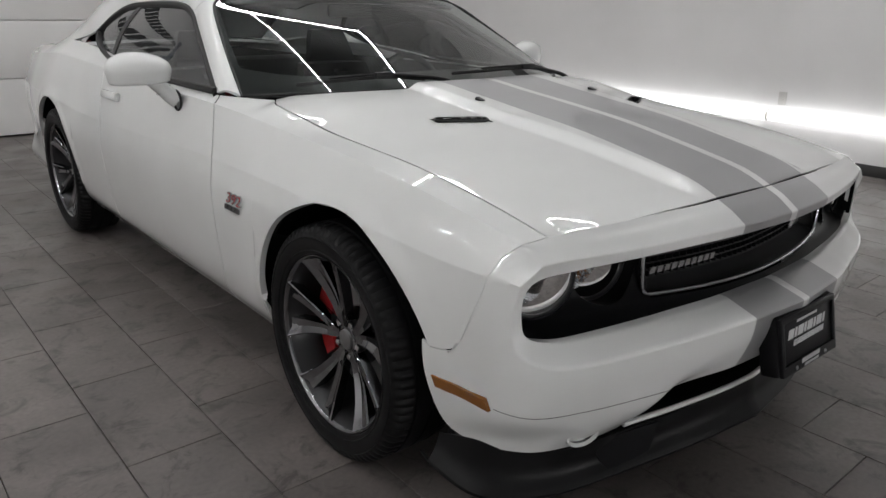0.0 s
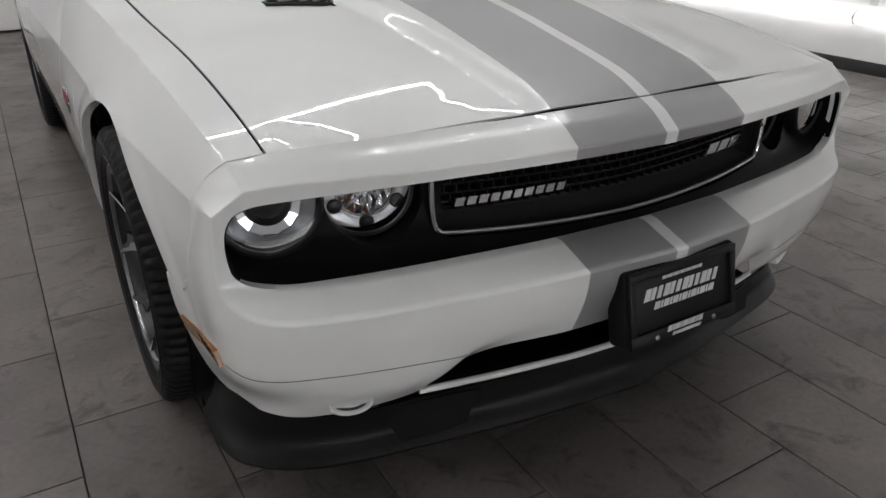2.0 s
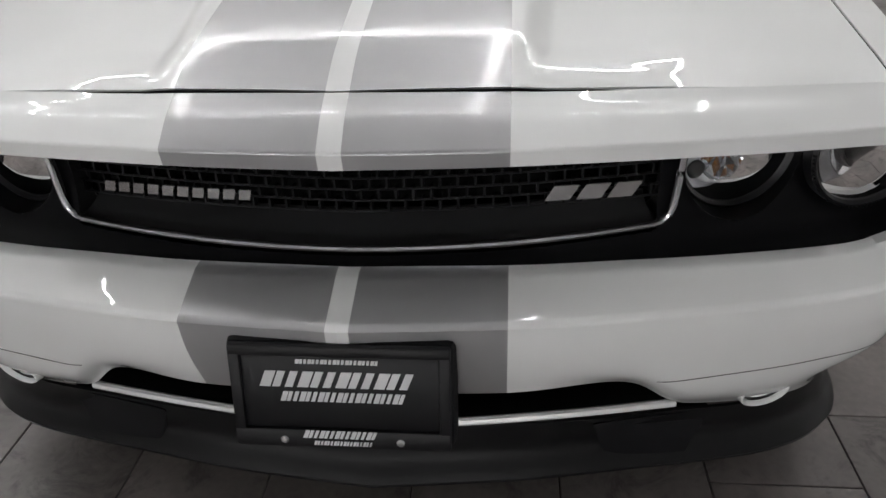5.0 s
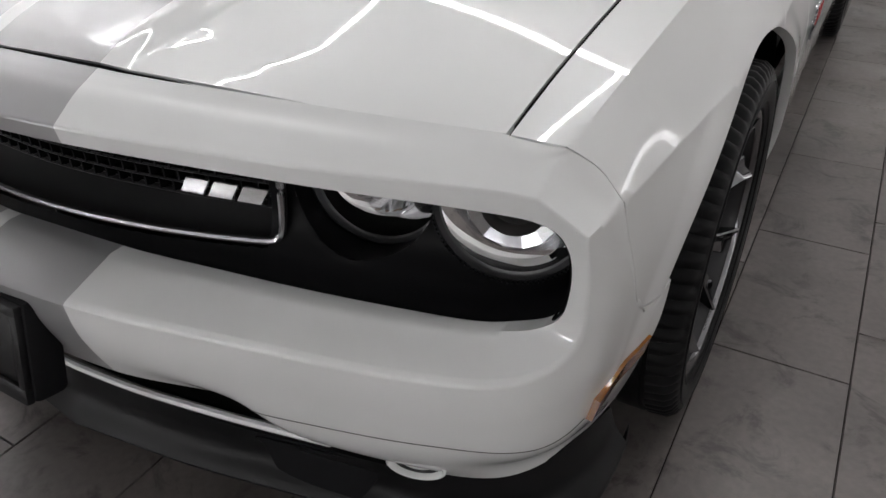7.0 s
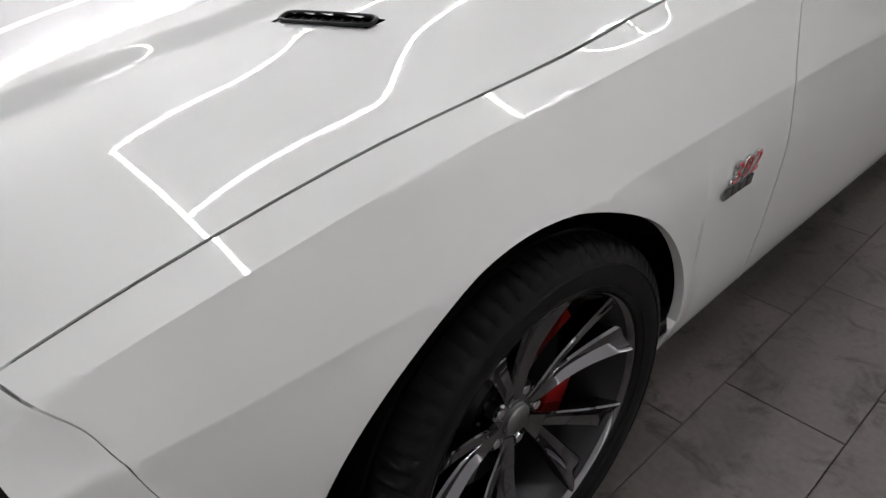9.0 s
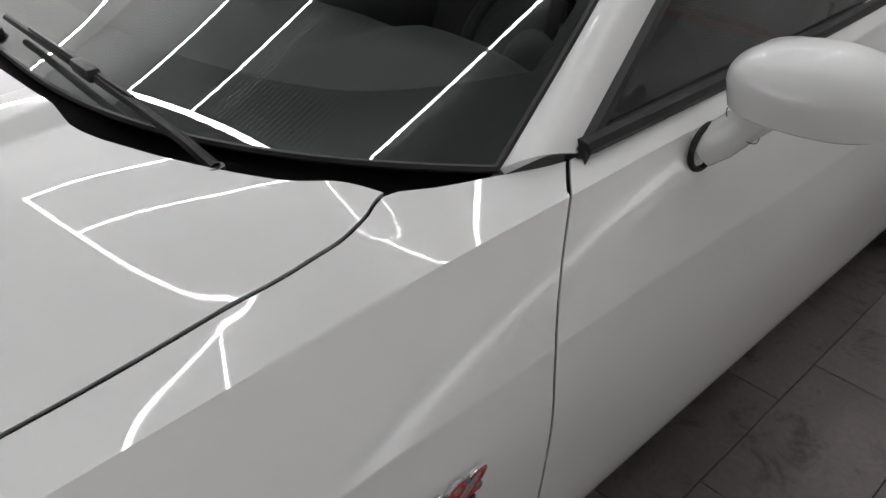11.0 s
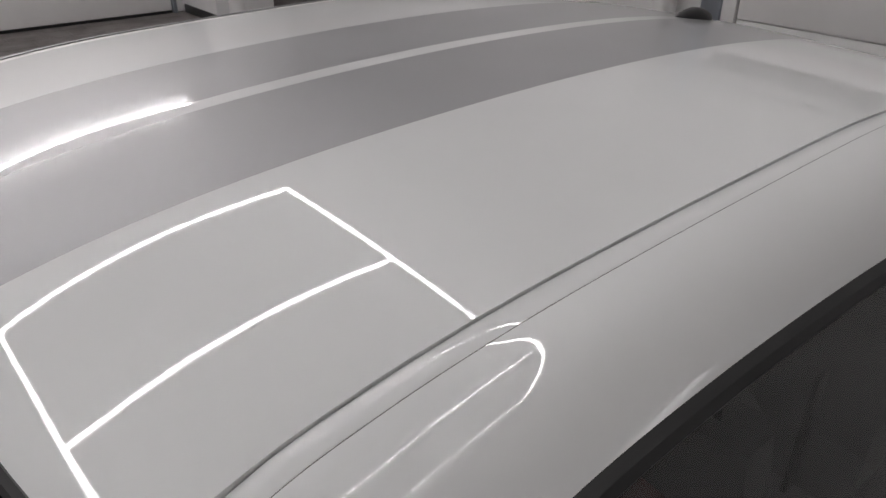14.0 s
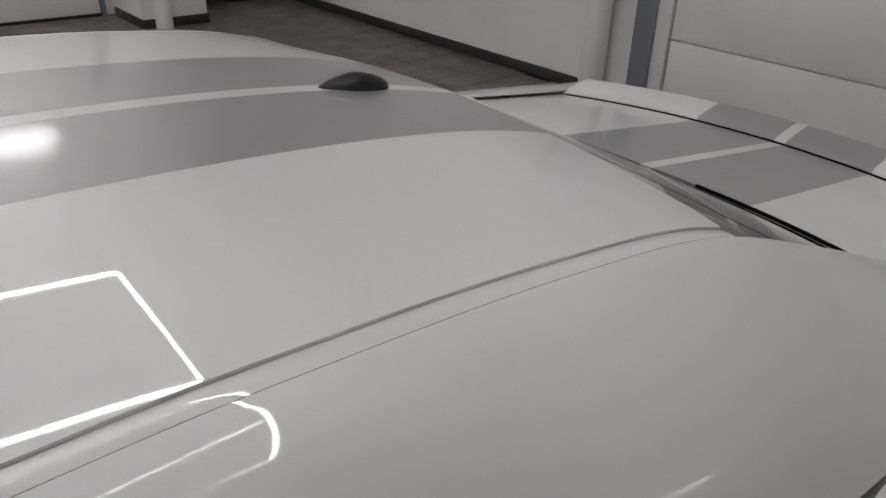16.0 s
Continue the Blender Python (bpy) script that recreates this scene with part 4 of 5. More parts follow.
def badges():
    fy = lambda x: grille_y(x) - 0.008
    word = part("model_badge", mesh_of([(0, 0, 0)], [], BADGE_SILVER), None, grille_part, "silver model badge of slanted plain blocks")
    word.data = bpy.data.meshes.new("badge")
    for i in range(10):
        bm = bmesh.new()
        slant_mark(bm, -0.412 + i * 0.0255, 0.0205, 0.0185, fy, 0.674, (0, 1, 1, 0, 0, 0, 1, 0, 0, 1)[i], 0.25)
        part("block", bm, BADGE_SILVER, word)
    word2 = part("trim_badge", mesh_of([(0, 0, 0)], [], BADGE_SILVER), None, grille_part, "silver trim badge of three slanted plain blocks")
    word2.data = bpy.data.meshes.new("badge")
    for i in range(3):
        bm = bmesh.new()
        slant_mark(bm, 0.283 + i * 0.047, 0.042, 0.026, fy, 0.670, (0, 1, 2)[i], 0.6)
        part("block", bm, BADGE_SILVER, word2)


badges()


# ---- number plate holder ----
def plate():
    bm = bmesh.new()
    R = Matrix.Translation((0, -0.946, 0.476)) @ pose(0, 0, 0, -12, 0, 0) @ Matrix.Diagonal((0.94, 0.94, 0.94, 1))
    box(bm, -0.172, 0.172, -0.010, 0.05, -0.088, 0.090, 0.012)
    bm.transform(R)
    p = part("plate_holder", bm, PLASTIC, bumper, "black plastic plate holder with white bar print")
    bm = bmesh.new()
    for a in ((-0.165, 0.165, 0.066, 0.084), (-0.165, 0.165, -0.086, -0.056), (-0.165, -0.148, -0.06, 0.07), (0.148, 0.165, -0.06, 0.07)):
        box(bm, a[0], a[1], -0.020, -0.006, a[2], a[3], 0.003)
    bm.transform(R)
    part("plate_frame", bm, PLATE_BLACK, p, "glossy black plate frame")
    bm = bmesh.new()
    box(bm, -0.150, 0.150, -0.0135, -0.009, -0.058, 0.068, 0.001)
    bm.transform(R)
    part("plate", bm, PLATE_BLACK, p, "black dealer plate")
    # plain bars in place of the dealer's name
    def bars(x0, x1, z0, z1, n, lean, y):
        w = (x1 - x0) / n
        for i in range(n):
            bm = bmesh.new()
            box(bm, x0 + i * w, x0 + i * w + w * (0.62 if i % 3 else 0.86), y - 0.0012, y, z0, z1)
            for q in bm.verts:
                q.co.x += (q.co.z - z0) * lean
            bm.transform(R)
            part("print_bar", bm, PLATE_WHITE, p)
    bars(-0.065, 0.060, 0.053, 0.060, 20, 0.2, -0.0137)
    bars(-0.122, 0.108, 0.014, 0.040, 12, 0.4, -0.0137)
    bars(-0.092, 0.096, -0.010, 0.006, 20, 0.35, -0.0137)
    bars(-0.060, 0.052, -0.069, -0.056, 14, 0.4, -0.0203)
    bars(-0.044, 0.046, -0.081, -0.074, 18, 0.3, -0.0203)
    for x in (-0.089, 0.089):
        v, f = revolve([(-0.0235, 0.0), (-0.0230, 0.004), (-0.020, 0.0065), (-0.018, 0.0065)], 16, "y")
        me = mesh_of([R @ Vector((a + x, b, c - 0.074)) for a, b, c in v], f, STEEL)
        part("screw", me, None, p, "steel screw")


plate()


# ---- lower front: black intake, white strip, chin spoiler ----
STRIP = pchip([0, 0.12, 0.30, 0.42, 0.52], [-0.823, -0.815, -0.790, -0.768, -0.748])


def bumper_line(z, least):
    """Points of the bumper skin at one height, on the right half, from the front round to the wheel."""
    out = []
    for col in fascia_half()[40:]:
        for p, q in zip(col[:-1], col[1:]):
            if p[2] >= z > q[2] and q[0] > least and np.linalg.norm(q - p) < 0.08:
                out.append(p + (q - p) * (p[2] - z) / (p[2] - q[2]))
    out = sorted(out, key=lambda p: math.atan2(p[0], -p[1] - 0.2))
    keep = [out[0]]
    for p in out[1:]:
        if np.linalg.norm(p - keep[-1]) > 0.008:
            keep.append(p)
    return keep


MARK = lambda y: float(side(y, line_at(y, 0.427))[0])


def lower_front():
    strip = [(x, float(STRIP(abs(x))) - 0.004, 0.299) for x in np.linspace(-0.518, 0.518, 60)]
    bm_v, bm_f = rod(strip, 0.0075, 8)
    part("intake_strip", mesh_of(bm_v, bm_f, PAINT), None, bumper, "thin white strip under the intake")
    # the intake's deep shade, put in as a near-black sheet
    G = []
    for x in np.linspace(-0.53, 0.53, 50):
        y0 = float(STRIP(min(abs(x), 0.52)))
        G.append([(x, y0 + 0.02, 0.285), (x, y0 + 0.09, 0.30), (x, y0 + 0.10, 0.45), (x, y0 + 0.0, 0.47)])
    part("intake", shell(np.array(G), DARK, 0.004, out=(0, 1, 0.4)), None, bumper, "lower intake closed by a near-black sheet for its shade")
    # chin spoiler, swept round both corners
    top = catmull([(0, -0.828, 0.287), (0.30, -0.797, 0.285), (0.52, -0.752, 0.280), (0.66, -0.705, 0.262), (0.765, -0.650, 0.266), (0.815, -0.600, 0.272), (0.843, -0.530, 0.276), (0.856, -0.42, 0.245)], 90)
    low = catmull([(0, -0.862, 0.186), (0.25, -0.826, 0.178), (0.46, -0.775, 0.164), (0.60, -0.742, 0.158), (0.70, -0.715, 0.156), (0.78, -0.678, 0.155), (0.835, -0.632, 0.153), (0.869, -0.588, 0.153), (0.888, -0.525, 0.160), (0.893, -0.42, 0.175)], 90)
    mid = catmull([(0, -0.834, 0.232), (0.25, -0.800, 0.225), (0.46, -0.745, 0.212), (0.60, -0.714, 0.204), (0.69, -0.690, 0.200), (0.765, -0.652, 0.198), (0.812, -0.612, 0.198), (0.843, -0.570, 0.200), (0.862, -0.510, 0.207), (0.868, -0.42, 0.210)], 90)
    H = []
    for a, m_, b in zip(top, mid, low):
        prof = catmull([a, m_, b + (m_ - b) * 0.25, b], 14)
        lipb = b + np.array([0, 0.004, -0.010])
        H.append(np.vstack([prof, [lipb, lipb + np.array([-0.012 * np.sign(b[0] + 1e-9) * (b[0] > 0.8), 0.05, 0.006])]]))
    H = np.array(H)
    full = np.concatenate([mirrored(H)[::-1][:-1], H])
    chin = part("chin_spoiler", shell(full, CHIN, 0.006, out=(0, 0.2, 0.3)), None, bumper, "satin black plastic chin spoiler")
    for s in (1, -1):
        bm = bmesh.new()
        pts = [(0.395, 0.272), (0.565, 0.268), (0.585, 0.245), (0.560, 0.185), (0.535, 0.172), (0.43, 0.178), (0.405, 0.195), (0.388, 0.245)]
        loop = catmull([(x, 0, z) for x, z in pts], 40, closed=True)
        vs = []
        for x, _, z in loop:
            y = float(np.interp(x, top[:, 0], top[:, 1])) * (z - 0.15) / 0.135 + float(np.interp(x, low[:, 0], low[:, 1])) * (1 - (z - 0.15) / 0.135)
            bulge = 0.026 * math.sin(math.pi * min(1, max(0, (z - 0.15) / 0.135)))
            vs.append(bm.verts.new((s * x, y + bulge - 0.006, z)))
        bm.faces.new(vs)
        r = bmesh.ops.extrude_face_region(bm, geom=bm.faces[:])
        for q in r["geom"]:
            if isinstance(q, bmesh.types.BMVert):
                q.co.y += 0.03
        part("brake_duct", bm, PLASTIC, chin, "recessed black brake duct")
        # fog lamp
        fog = part("fog_lamp", mesh_of(*revolve([(0.012, 0.034), (-0.006, 0.036), (-0.009, 0.038), (-0.007, 0.041), (0.02, 0.046), (0.09, 0.046)], 40, "y"), PAINT), None, bumper, "round fog lamp in a white pod", m=Matrix.Translation((s * 0.665, -0.7385, 0.3185)) @ pose(0, 0, 0, 10, 0, s * 17) @ Matrix.Diagonal((1.1, 0.8, 0.8, 1)))
        part("bezel", mesh_of(*revolve([(0.012, 0.034), (0.002, 0.0325), (0.004, 0.029), (0.012, 0.028)], 36, "y"), BLACK_TRIM), None, fog)
        part("reflector", mesh_of(*revolve([(0.008, 0.029), (0.018, 0.022), (0.026, 0.0)], 30, "y"), REFLECTOR), None, fog)
        part("lens", mesh_of(*revolve([(0.006, 0.030), (0.001, 0.02), (-0.001, 0.0)], 30, "y"), LENS), None, fog)
        # amber side marker
        G = []
        for t in np.linspace(0, 1, 14):
            y = -0.446 - 0.172 * t
            G.append([(s * (MARK(y) + 0.004 + 0.2 * (0.030 * w - 0.015)), y - 0.010 * (1 - w), 0.412 + 0.030 * w) for w in np.linspace(0, 1, 4)])
        part("side_marker", shell(np.array(G), AMBER, 0.02), None, bumper, "amber side marker lens")
        # thin split between the upper and lower skin, from the marker to the intake
        keep = [p for p in bumper_line(0.420, 0.46) if p[1] < -0.62]
        part("skin_split", mesh_of(*rod([(s * p[0], p[1], p[2]) for p in keep], 0.0011, 5), GAP_LINE), None, bumper, "fine grey split line")
        # black flange closing the wheel opening behind the bumper
        G = []
        for a in np.linspace(-0.52, 0.37, 16):
            c, w = (math.cos(a), math.sin(a)), 0.838 + 0.035 * float(smooth01((a + 0.3) / 0.6))
            G.append([(s * x, ARCH_F - r * c[0], WHEEL_R + r * c[1]) for x, r in ((w, ARCH_R + 0.004), (w + 0.003, ARCH_R - 0.012), (w - 0.010, ARCH_R - 0.030), (w - 0.060, ARCH_R - 0.036), (0.66, ARCH_R - 0.036))])
        part("arch_flange", shell(np.array(G), PLASTIC, 0.004, out=(s * 0.7, 0.2, WHEEL_R)), None, bumper, "black plastic flange at the wheel opening")


lower_front()


# ---- roof, glass, tail ----


def integrated(ys, slopes, y0, z0):
    """Smooth profile through (y0, z0), from its slope at a few stations."""
    fine, slope = np.linspace(ys[0], ys[-1], 400), pchip(ys, slopes)
    z = np.cumsum([float(slope(v)) for v in fine]) * (fine[1] - fine[0])
    return lambda y: np.interp(y, fine, z - np.interp(y0, fine, z) + z0)


# height of the roof along the middle line
ROOF_MID = integrated([1.20, 1.25, 1.32, 1.40, 1.50, 1.60, 1.75, 1.90, 2.10, 2.30, 2.50, 2.65, 2.80, 2.95], [0.34, 0.29, 0.225, 0.165, 0.108, 0.075, 0.043, 0.02, -0.014, -0.042, -0.09, -0.14, -0.22, -0.29], 2.1, 1.4295)

BACK = INNER[60:]
INNER_X = pchip(BACK[:, 1], BACK[:, 0])
INNER_Z = pchip(BACK[:, 1], BACK[:, 2])
HEADER = pchip([0, 0.2, 0.4, 0.5, 0.565], [1.227, 1.233, 1.255, 1.272, 1.289])
ROOF_END = pchip([0, 0.3, 0.5, 0.62], [2.865, 2.855, 2.830, 2.79])


def crown(y):
    """Drop of the roof from the middle to its edge: more towards the header."""
    return float(ROOF_MID(max(y, 1.42))) - float(INNER_Z(max(y, 1.42))) - 0.001 + 0.007 * float(smooth01((1.42 - y) / 0.15))


def roof():
    out = []
    for u in np.linspace(-1, 1, 81):
        col = []
        for v in np.linspace(0, 1, 70):
            ax = abs(u) * 0.565
            f, b = float(HEADER(ax)), float(ROOF_END(ax))
            y = f + (b - f) * v
            w = float(INNER_X(max(y, 1.36))) - 0.028 + 0.012 * float(smooth01((1.34 - y) / 0.1))
            zc = float(ROOF_MID(y))
            zs = zc - crown(y)
            col.append((u * w, y, zs + (zc - zs) * (1 - abs(u) ** 1.9)))
        out.append(col)
    return np.array(out)


roof_panel = part("roof_panel", shell(roof(), STRIPED, 0.012), None, car, "white roof panel with silver stripes")
for s in (1, -1):
    strip = []
    for y in np.linspace(1.303, 2.80, 70):
        a = float(INNER_X(max(y, 1.36))) - 0.0272 + 0.012 * float(smooth01((1.34 - y) / 0.1))
        b = float(INNER_X(y)) - 0.001
        strip.append([(s * (a + (b - a) * w), y, float(INNER_Z(y)) - 0.0022 + 0.002 * math.sin(math.pi * w)) for w in np.linspace(0, 1, 7)])
    joint = [(s * (float(INNER_X(y)) - 0.0005), y, float(INNER_Z(y)) - 0.0008) for y in np.linspace(1.305, 2.78, 60)]
    part("ditch_joint", mesh_of(*rod(joint, 0.0008, 5), GAP_LINE), None, roof_panel, "fine joint beside the roof ditch")
    part("roof_ditch_strip", shell(np.array(strip), PAINT, 0.006), None, roof_panel, "white strip in the roof ditch")


def fin():
    bm = bmesh.new()
    bmesh.ops.create_uvsphere(bm, u_segments=28, v_segments=16, radius=1.0)
    for q in bm.verts:
        x, y, z = q.co
        q.co = Vector((x * 0.028 * (1.0 - 0.25 * (y < 0) * -y), y * 0.062, max(z, -0.1) * 0.024 * (1 - 0.45 * max(0, -y)) + 0.0))
    bm.transform(Matrix.Translation((0, 2.675, float(ROOF_MID(2.675)) - 0.002)) @ pose(0, 0, 0, -7, 0, 0))
    part("antenna_fin", bm, BLACK_TRIM, roof_panel, "small black roof antenna pod")


fin()


def windscreen_grid():
    out = []
    for u in np.linspace(-1, 1, 61):
        au = abs(u)
        a = np.array([0.807 * u, 0.395 + 0.350 * au ** 2.75, 1.033 - 0.028 * au ** 2])
        b = np.array([0.655 * u, 1.222 + 0.062 * au ** 2.4, 1.347 - 0.036 * au ** 5])
        col = []
        for v in np.linspace(0, 1, 50):
            p = a + (b - a) * v
            bow = (0.0078 + 0.034 * (v - 0.5)) * math.sin(math.pi * v) * (1 - au ** 1.5)
            col.append(p + np.array([0.010 * u * math.sin(math.pi * v), -0.45 * bow, 0.9 * bow]))
        out.append(col)
    return np.array(out)


WS = windscreen_grid()
ws = part("windscreen", shell(WS, WINDSHIELD, 0.005, out=(0, 1.6, 0.6), thick=True, back=INNER_FACE), None, car, "glossy greenish windscreen reflecting the ceiling tubes")
ws.visible_shadow = False


def frit():
    """Black printed border inside the windscreen, wide at the bottom."""
    n, m = WS.shape[:2]
    N = grid_normals(WS)
    if N[..., 2].mean() < 0:
        N = -N
    B = WS - N * 0.009
    verts, faces = [], []

    def at(i, v):
        k = min(int(v * (m - 1)), m - 2)
        return B[i, k] + (B[i, k + 1] - B[i, k]) * (v * (m - 1) - k)

    def band(cols, low, high, rows):
        base = len(verts)
        for i in cols:
            edge = min(i, n - 1 - i) / (n - 1)
            verts.extend(at(i, low(edge) + (high(edge) - low(edge)) * k / (rows - 1)) for k in range(rows))
        for a in range(len(cols) - 1):
            for k in range(rows - 1):
                p = base + a * rows + k
                faces.append((p, p + rows, p + rows + 1, p + 1))
    foot = lambda e: 0.17 + 0.14 * (1 - min(1, e / 0.16)) ** 2
    band(range(n), lambda e: 0.0, foot, 12)
    band(range(n), lambda e: 0.978, lambda e: 1.0, 2)
    for cols in (range(0, 2), range(n - 2, n)):
        band(cols, foot, lambda e: 0.978, 30)
    part("printed_border", mesh_of(verts, faces, BLACK_TRIM), None, ws, "black printed border")


frit()
corner = INNER[:61] + np.array([-0.004, -0.003, -0.001])
across = [(x, float(HEADER(abs(x))) - 0.004, float(ROOF_MID(float(HEADER(abs(x))))) - 0.002 - crown(1.28) * (abs(x) / 0.575) ** 1.9) for x in np.linspace(0.56, -0.56, 40)]
edge = [*map(tuple, corner)] + across + [*map(tuple, mirrored(corner)[::-1])] + [tuple(WS[i, 0]) for i in range(1, 60)]
part("windscreen_seal", mesh_of(*rod(edge, 0.0058, 6, closed=True), SEAL), None, car, "black windscreen seal")


def cowl():
    G = []
    for x in np.linspace(-0.79, 0.79, 60):
        y0 = float(HOOD_REAR(min(abs(x), 0.785))) - 0.03
        au = abs(x) / 0.80
        y1 = 0.395 + 0.355 * au ** 2.6 + 0.02
        z0 = float(hood_z(x, y0)) - 0.028
        G.append([(x, y0, z0), (x, (y0 + y1) / 2, z0 - 0.01), (x, y1, 1.035 - 0.030 * au ** 2 - 0.012)])
    part("cowl", shell(np.array(G), DARK, 0.004), None, car, "black plastic cowl below the windscreen")


cowl()


def wipers():
    for pivot, tip, knee in (((0.590, 0.462, 1.024), (-0.10, 0.430, 1.072), (0.30, 0.424, 1.072)), ((-0.13, 0.412, 1.046), (-0.72, 0.505, 1.058), (-0.42, 0.425, 1.070))):
        P, T, K = (np.array(q) for q in (pivot, tip, knee))
        arm = catmull([P, P * 0.72 + K * 0.28 + np.array([0, 0, 0.010]), K + np.array([0, 0, 0.014])], 18)
        w = part("wiper", mesh_of(*rod(arm, [0.009 - 0.002 * k / 17 for k in range(18)], 8), BLACK_TRIM), None, car, "black windscreen wiper resting at the cowl")
        start = P * 0.62 + K * 0.38 + np.array([0, 0.006, 0.004])
        line = catmull([start, K + np.array([0, 0.004, 0.004]), T], 24)
        part("blade", mesh_of(*rod(line, 0.0062, 6), SEAL), None, w, "rubber wiper blade")
        part("spine", mesh_of(*rod(line[5:20] + np.array([0, 0, 0.010]), 0.0045, 6), BLACK_TRIM), None, w)
        part("blade_clip", box(bmesh.new(), K[0] - 0.035, K[0] + 0.035, K[1] - 0.009, K[1] + 0.011, K[2] + 0.002, K[2] + 0.022, 0.004), BLACK_TRIM, w)
        part("pivot", mesh_of(*rod([P - np.array([0, 0, 0.02]), P + np.array([0, 0, 0.004])], 0.012, 14), BLACK_TRIM), None, w)


wipers()


def side_glass(s):
    top, low = catmull(DLO_TOP, 90), catmull(DLO_LOW, 90)
    # match the two edges by their run along the car
    ys = 0.86 + (2.525 - 0.86) * (0.5 - 0.5 * np.cos(np.linspace(0.02, math.pi - 0.02, 70)))
    G = []
    for y in ys:
        a = np.array([np.interp(y, low[:, 1], low[:, 0]), y, np.interp(y, low[:, 1], low[:, 2])])
        b = np.array([np.interp(y, top[:, 1], top[:, 0]), y, np.interp(y, top[:, 1], top[:, 2])])
        a, b = a + np.array([-0.014, 0, 0.0]), b + np.array([-0.014, 0, 0.0])
        col = []
        for t in np.linspace(0, 1, 16):
            p = a + (b - a) * t
            col.append(p + np.array([1.0, 0, 0.6]) * 0.018 * math.sin(math.pi * t) * min(1, (b[2] - a[2]) / 0.25))
        G.append(col)
    G = np.array(G)
    F = (lambda P: P) if s > 0 else mirrored
    cut = int(np.searchsorted(ys, 2.08))
    for name, P, label in (("side_window", G[:cut], "dark tinted door glass"), ("quarter_window", G[cut:], "dark tinted quarter glass")):
        g = part(name, shell(F(P), SIDE_GLASS, 0.004, thick=True, back=INNER_FACE), None, car, label)
        g.visible_shadow = False
    loop = np.vstack([low, top[::-1] + np.array([0.003, 0, -0.010])])
    loop = loop + np.array([-0.004, 0, 0])
    keep = [loop[0]]
    for p in loop[1:]:
        if np.linalg.norm(p - keep[-1]) > 0.012:
            keep.append(p)
    part("window_trim", mesh_of(*rod(F(np.array(keep)), 0.015, 8, closed=True), SEAL), None, car, "black rubber window trim")
    P = G[cut - 1:cut + 1].copy()
    P[1, :, 1] = P[0, :, 1] + 0.05
    P[..., 0] += 0.003
    part("window_post", shell(F(P), BLACK_TRIM, 0.01), None, car, "black post between the side windows")


for s in (1, -1):
    side_glass(s)


def back_glass():
    G = []
    for u in np.linspace(-1, 1, 41):
        au = abs(u)
        a = np.array([0.548 * u, float(ROOF_END(0.565 * au)) + 0.004, float(ROOF_MID(2.86)) - 0.006 - 0.022 * au ** 2])
        b = np.array([0.600 * u, 3.445 - 0.07 * au ** 3, 1.075 - 0.006 * au ** 2])
        G.append([a + (b - a) * v + np.array([0, 0.4, 0.8]) * 0.004 * math.sin(math.pi * v) for v in np.linspace(0, 1, 24)])
    g = part("rear_window", shell(np.array(G), SIDE_GLASS, 0.005, thick=True, back=INNER_FACE), None, car, "dark tinted rear window")
    g.visible_shadow = False


back_glass()


def trunk():
    G = []
    for u in np.linspace(-1, 1, 61):
        au = abs(u)
        col = []
        for v in np.linspace(0, 1, 30):
            y = (3.462 - 0.075 * au ** 3) * (1 - v) + (4.078 - 0.13 * au ** 2) * v
            w = 0.745 - 0.035 * v
            zc = 1.076 - 0.080 * v
            col.append((u * w, y, zc - (0.032 - 0.022 * v) * au ** 2.2))
        G.append(col)
    t = part("trunk_lid", shell(np.array(G), STRIPED_DECK, 0.02), None, car, "white trunk lid with silver stripes")
    S = []
    for u in np.linspace(-1, 1, 61):
        au = abs(u)
        y0, z0, w = 4.090 - 0.13 * au ** 2, 0.996 - 0.010 * au ** 2.2, 0.715 - 0.03 * max(0.0, au - 0.9)
        S.append([(u * w, y0 + dy, z0 + dz) for dy, dz in ((0, -0.012), (0.003, 0.002), (0.012, 0.009), (0.055, 0.020), (0.095, 0.028), (0.122, 0.031), (0.130, 0.024), (0.118, -0.03))])
    part("spoiler", shell(np.array(S), STRIPED_DECK, 0.02), None, t, "white rear lip spoiler with silver stripes")
    line = [(x, 4.085 - 0.13 * (x / 0.71) ** 2, 0.9945 - 0.010 * abs(x / 0.71) ** 2.2) for x in np.linspace(-0.70, 0.70, 50)]
    part("spoiler_joint", mesh_of(*rod(line, 0.0045, 6), DARK), None, t, "black joint below the spoiler")
    T = []
    for u in np.linspace(-1, 1, 41):
        w = 0.80
        T.append([(u * w * (0.82 + 0.18 * math.sin(math.pi * min(0.9, k))), 4.13 + 0.06 * math.sin(math.pi * k) * (1 - abs(u) ** 4) - 0.06 * abs(u) ** 6, 0.30 + 0.66 * k) for k in np.linspace(0, 1, 14)])
    part("rear_bumper", shell(np.array(T), PAINT, 0.02), None, car, "white rear bumper")


trunk()


def deck_fill(s):
    """White shoulder between the trunk lid and the quarter panel."""
    F = (lambda P: P) if s > 0 else mirrored
    G = []
    for t in np.linspace(0, 1, 24):
        y = 3.47 + 0.55 * t
        top = side(y, 0)
        wi = 0.747 - 0.035 * t
        G.append([(0.600 + (wi - 0.600) * min(1, t * 6 + 0.001), y, 1.040 - 0.055 * t), (wi + 0.004 if t > 0.16 else 0.62, y, 1.046 - 0.050 * t), tuple(top + np.array([0.0, 0, 0.0]))])
    part("deck_shoulder", shell(F(np.array(G)), PAINT, 0.01), None, car)


for s in (1, -1):
    deck_fill(s)


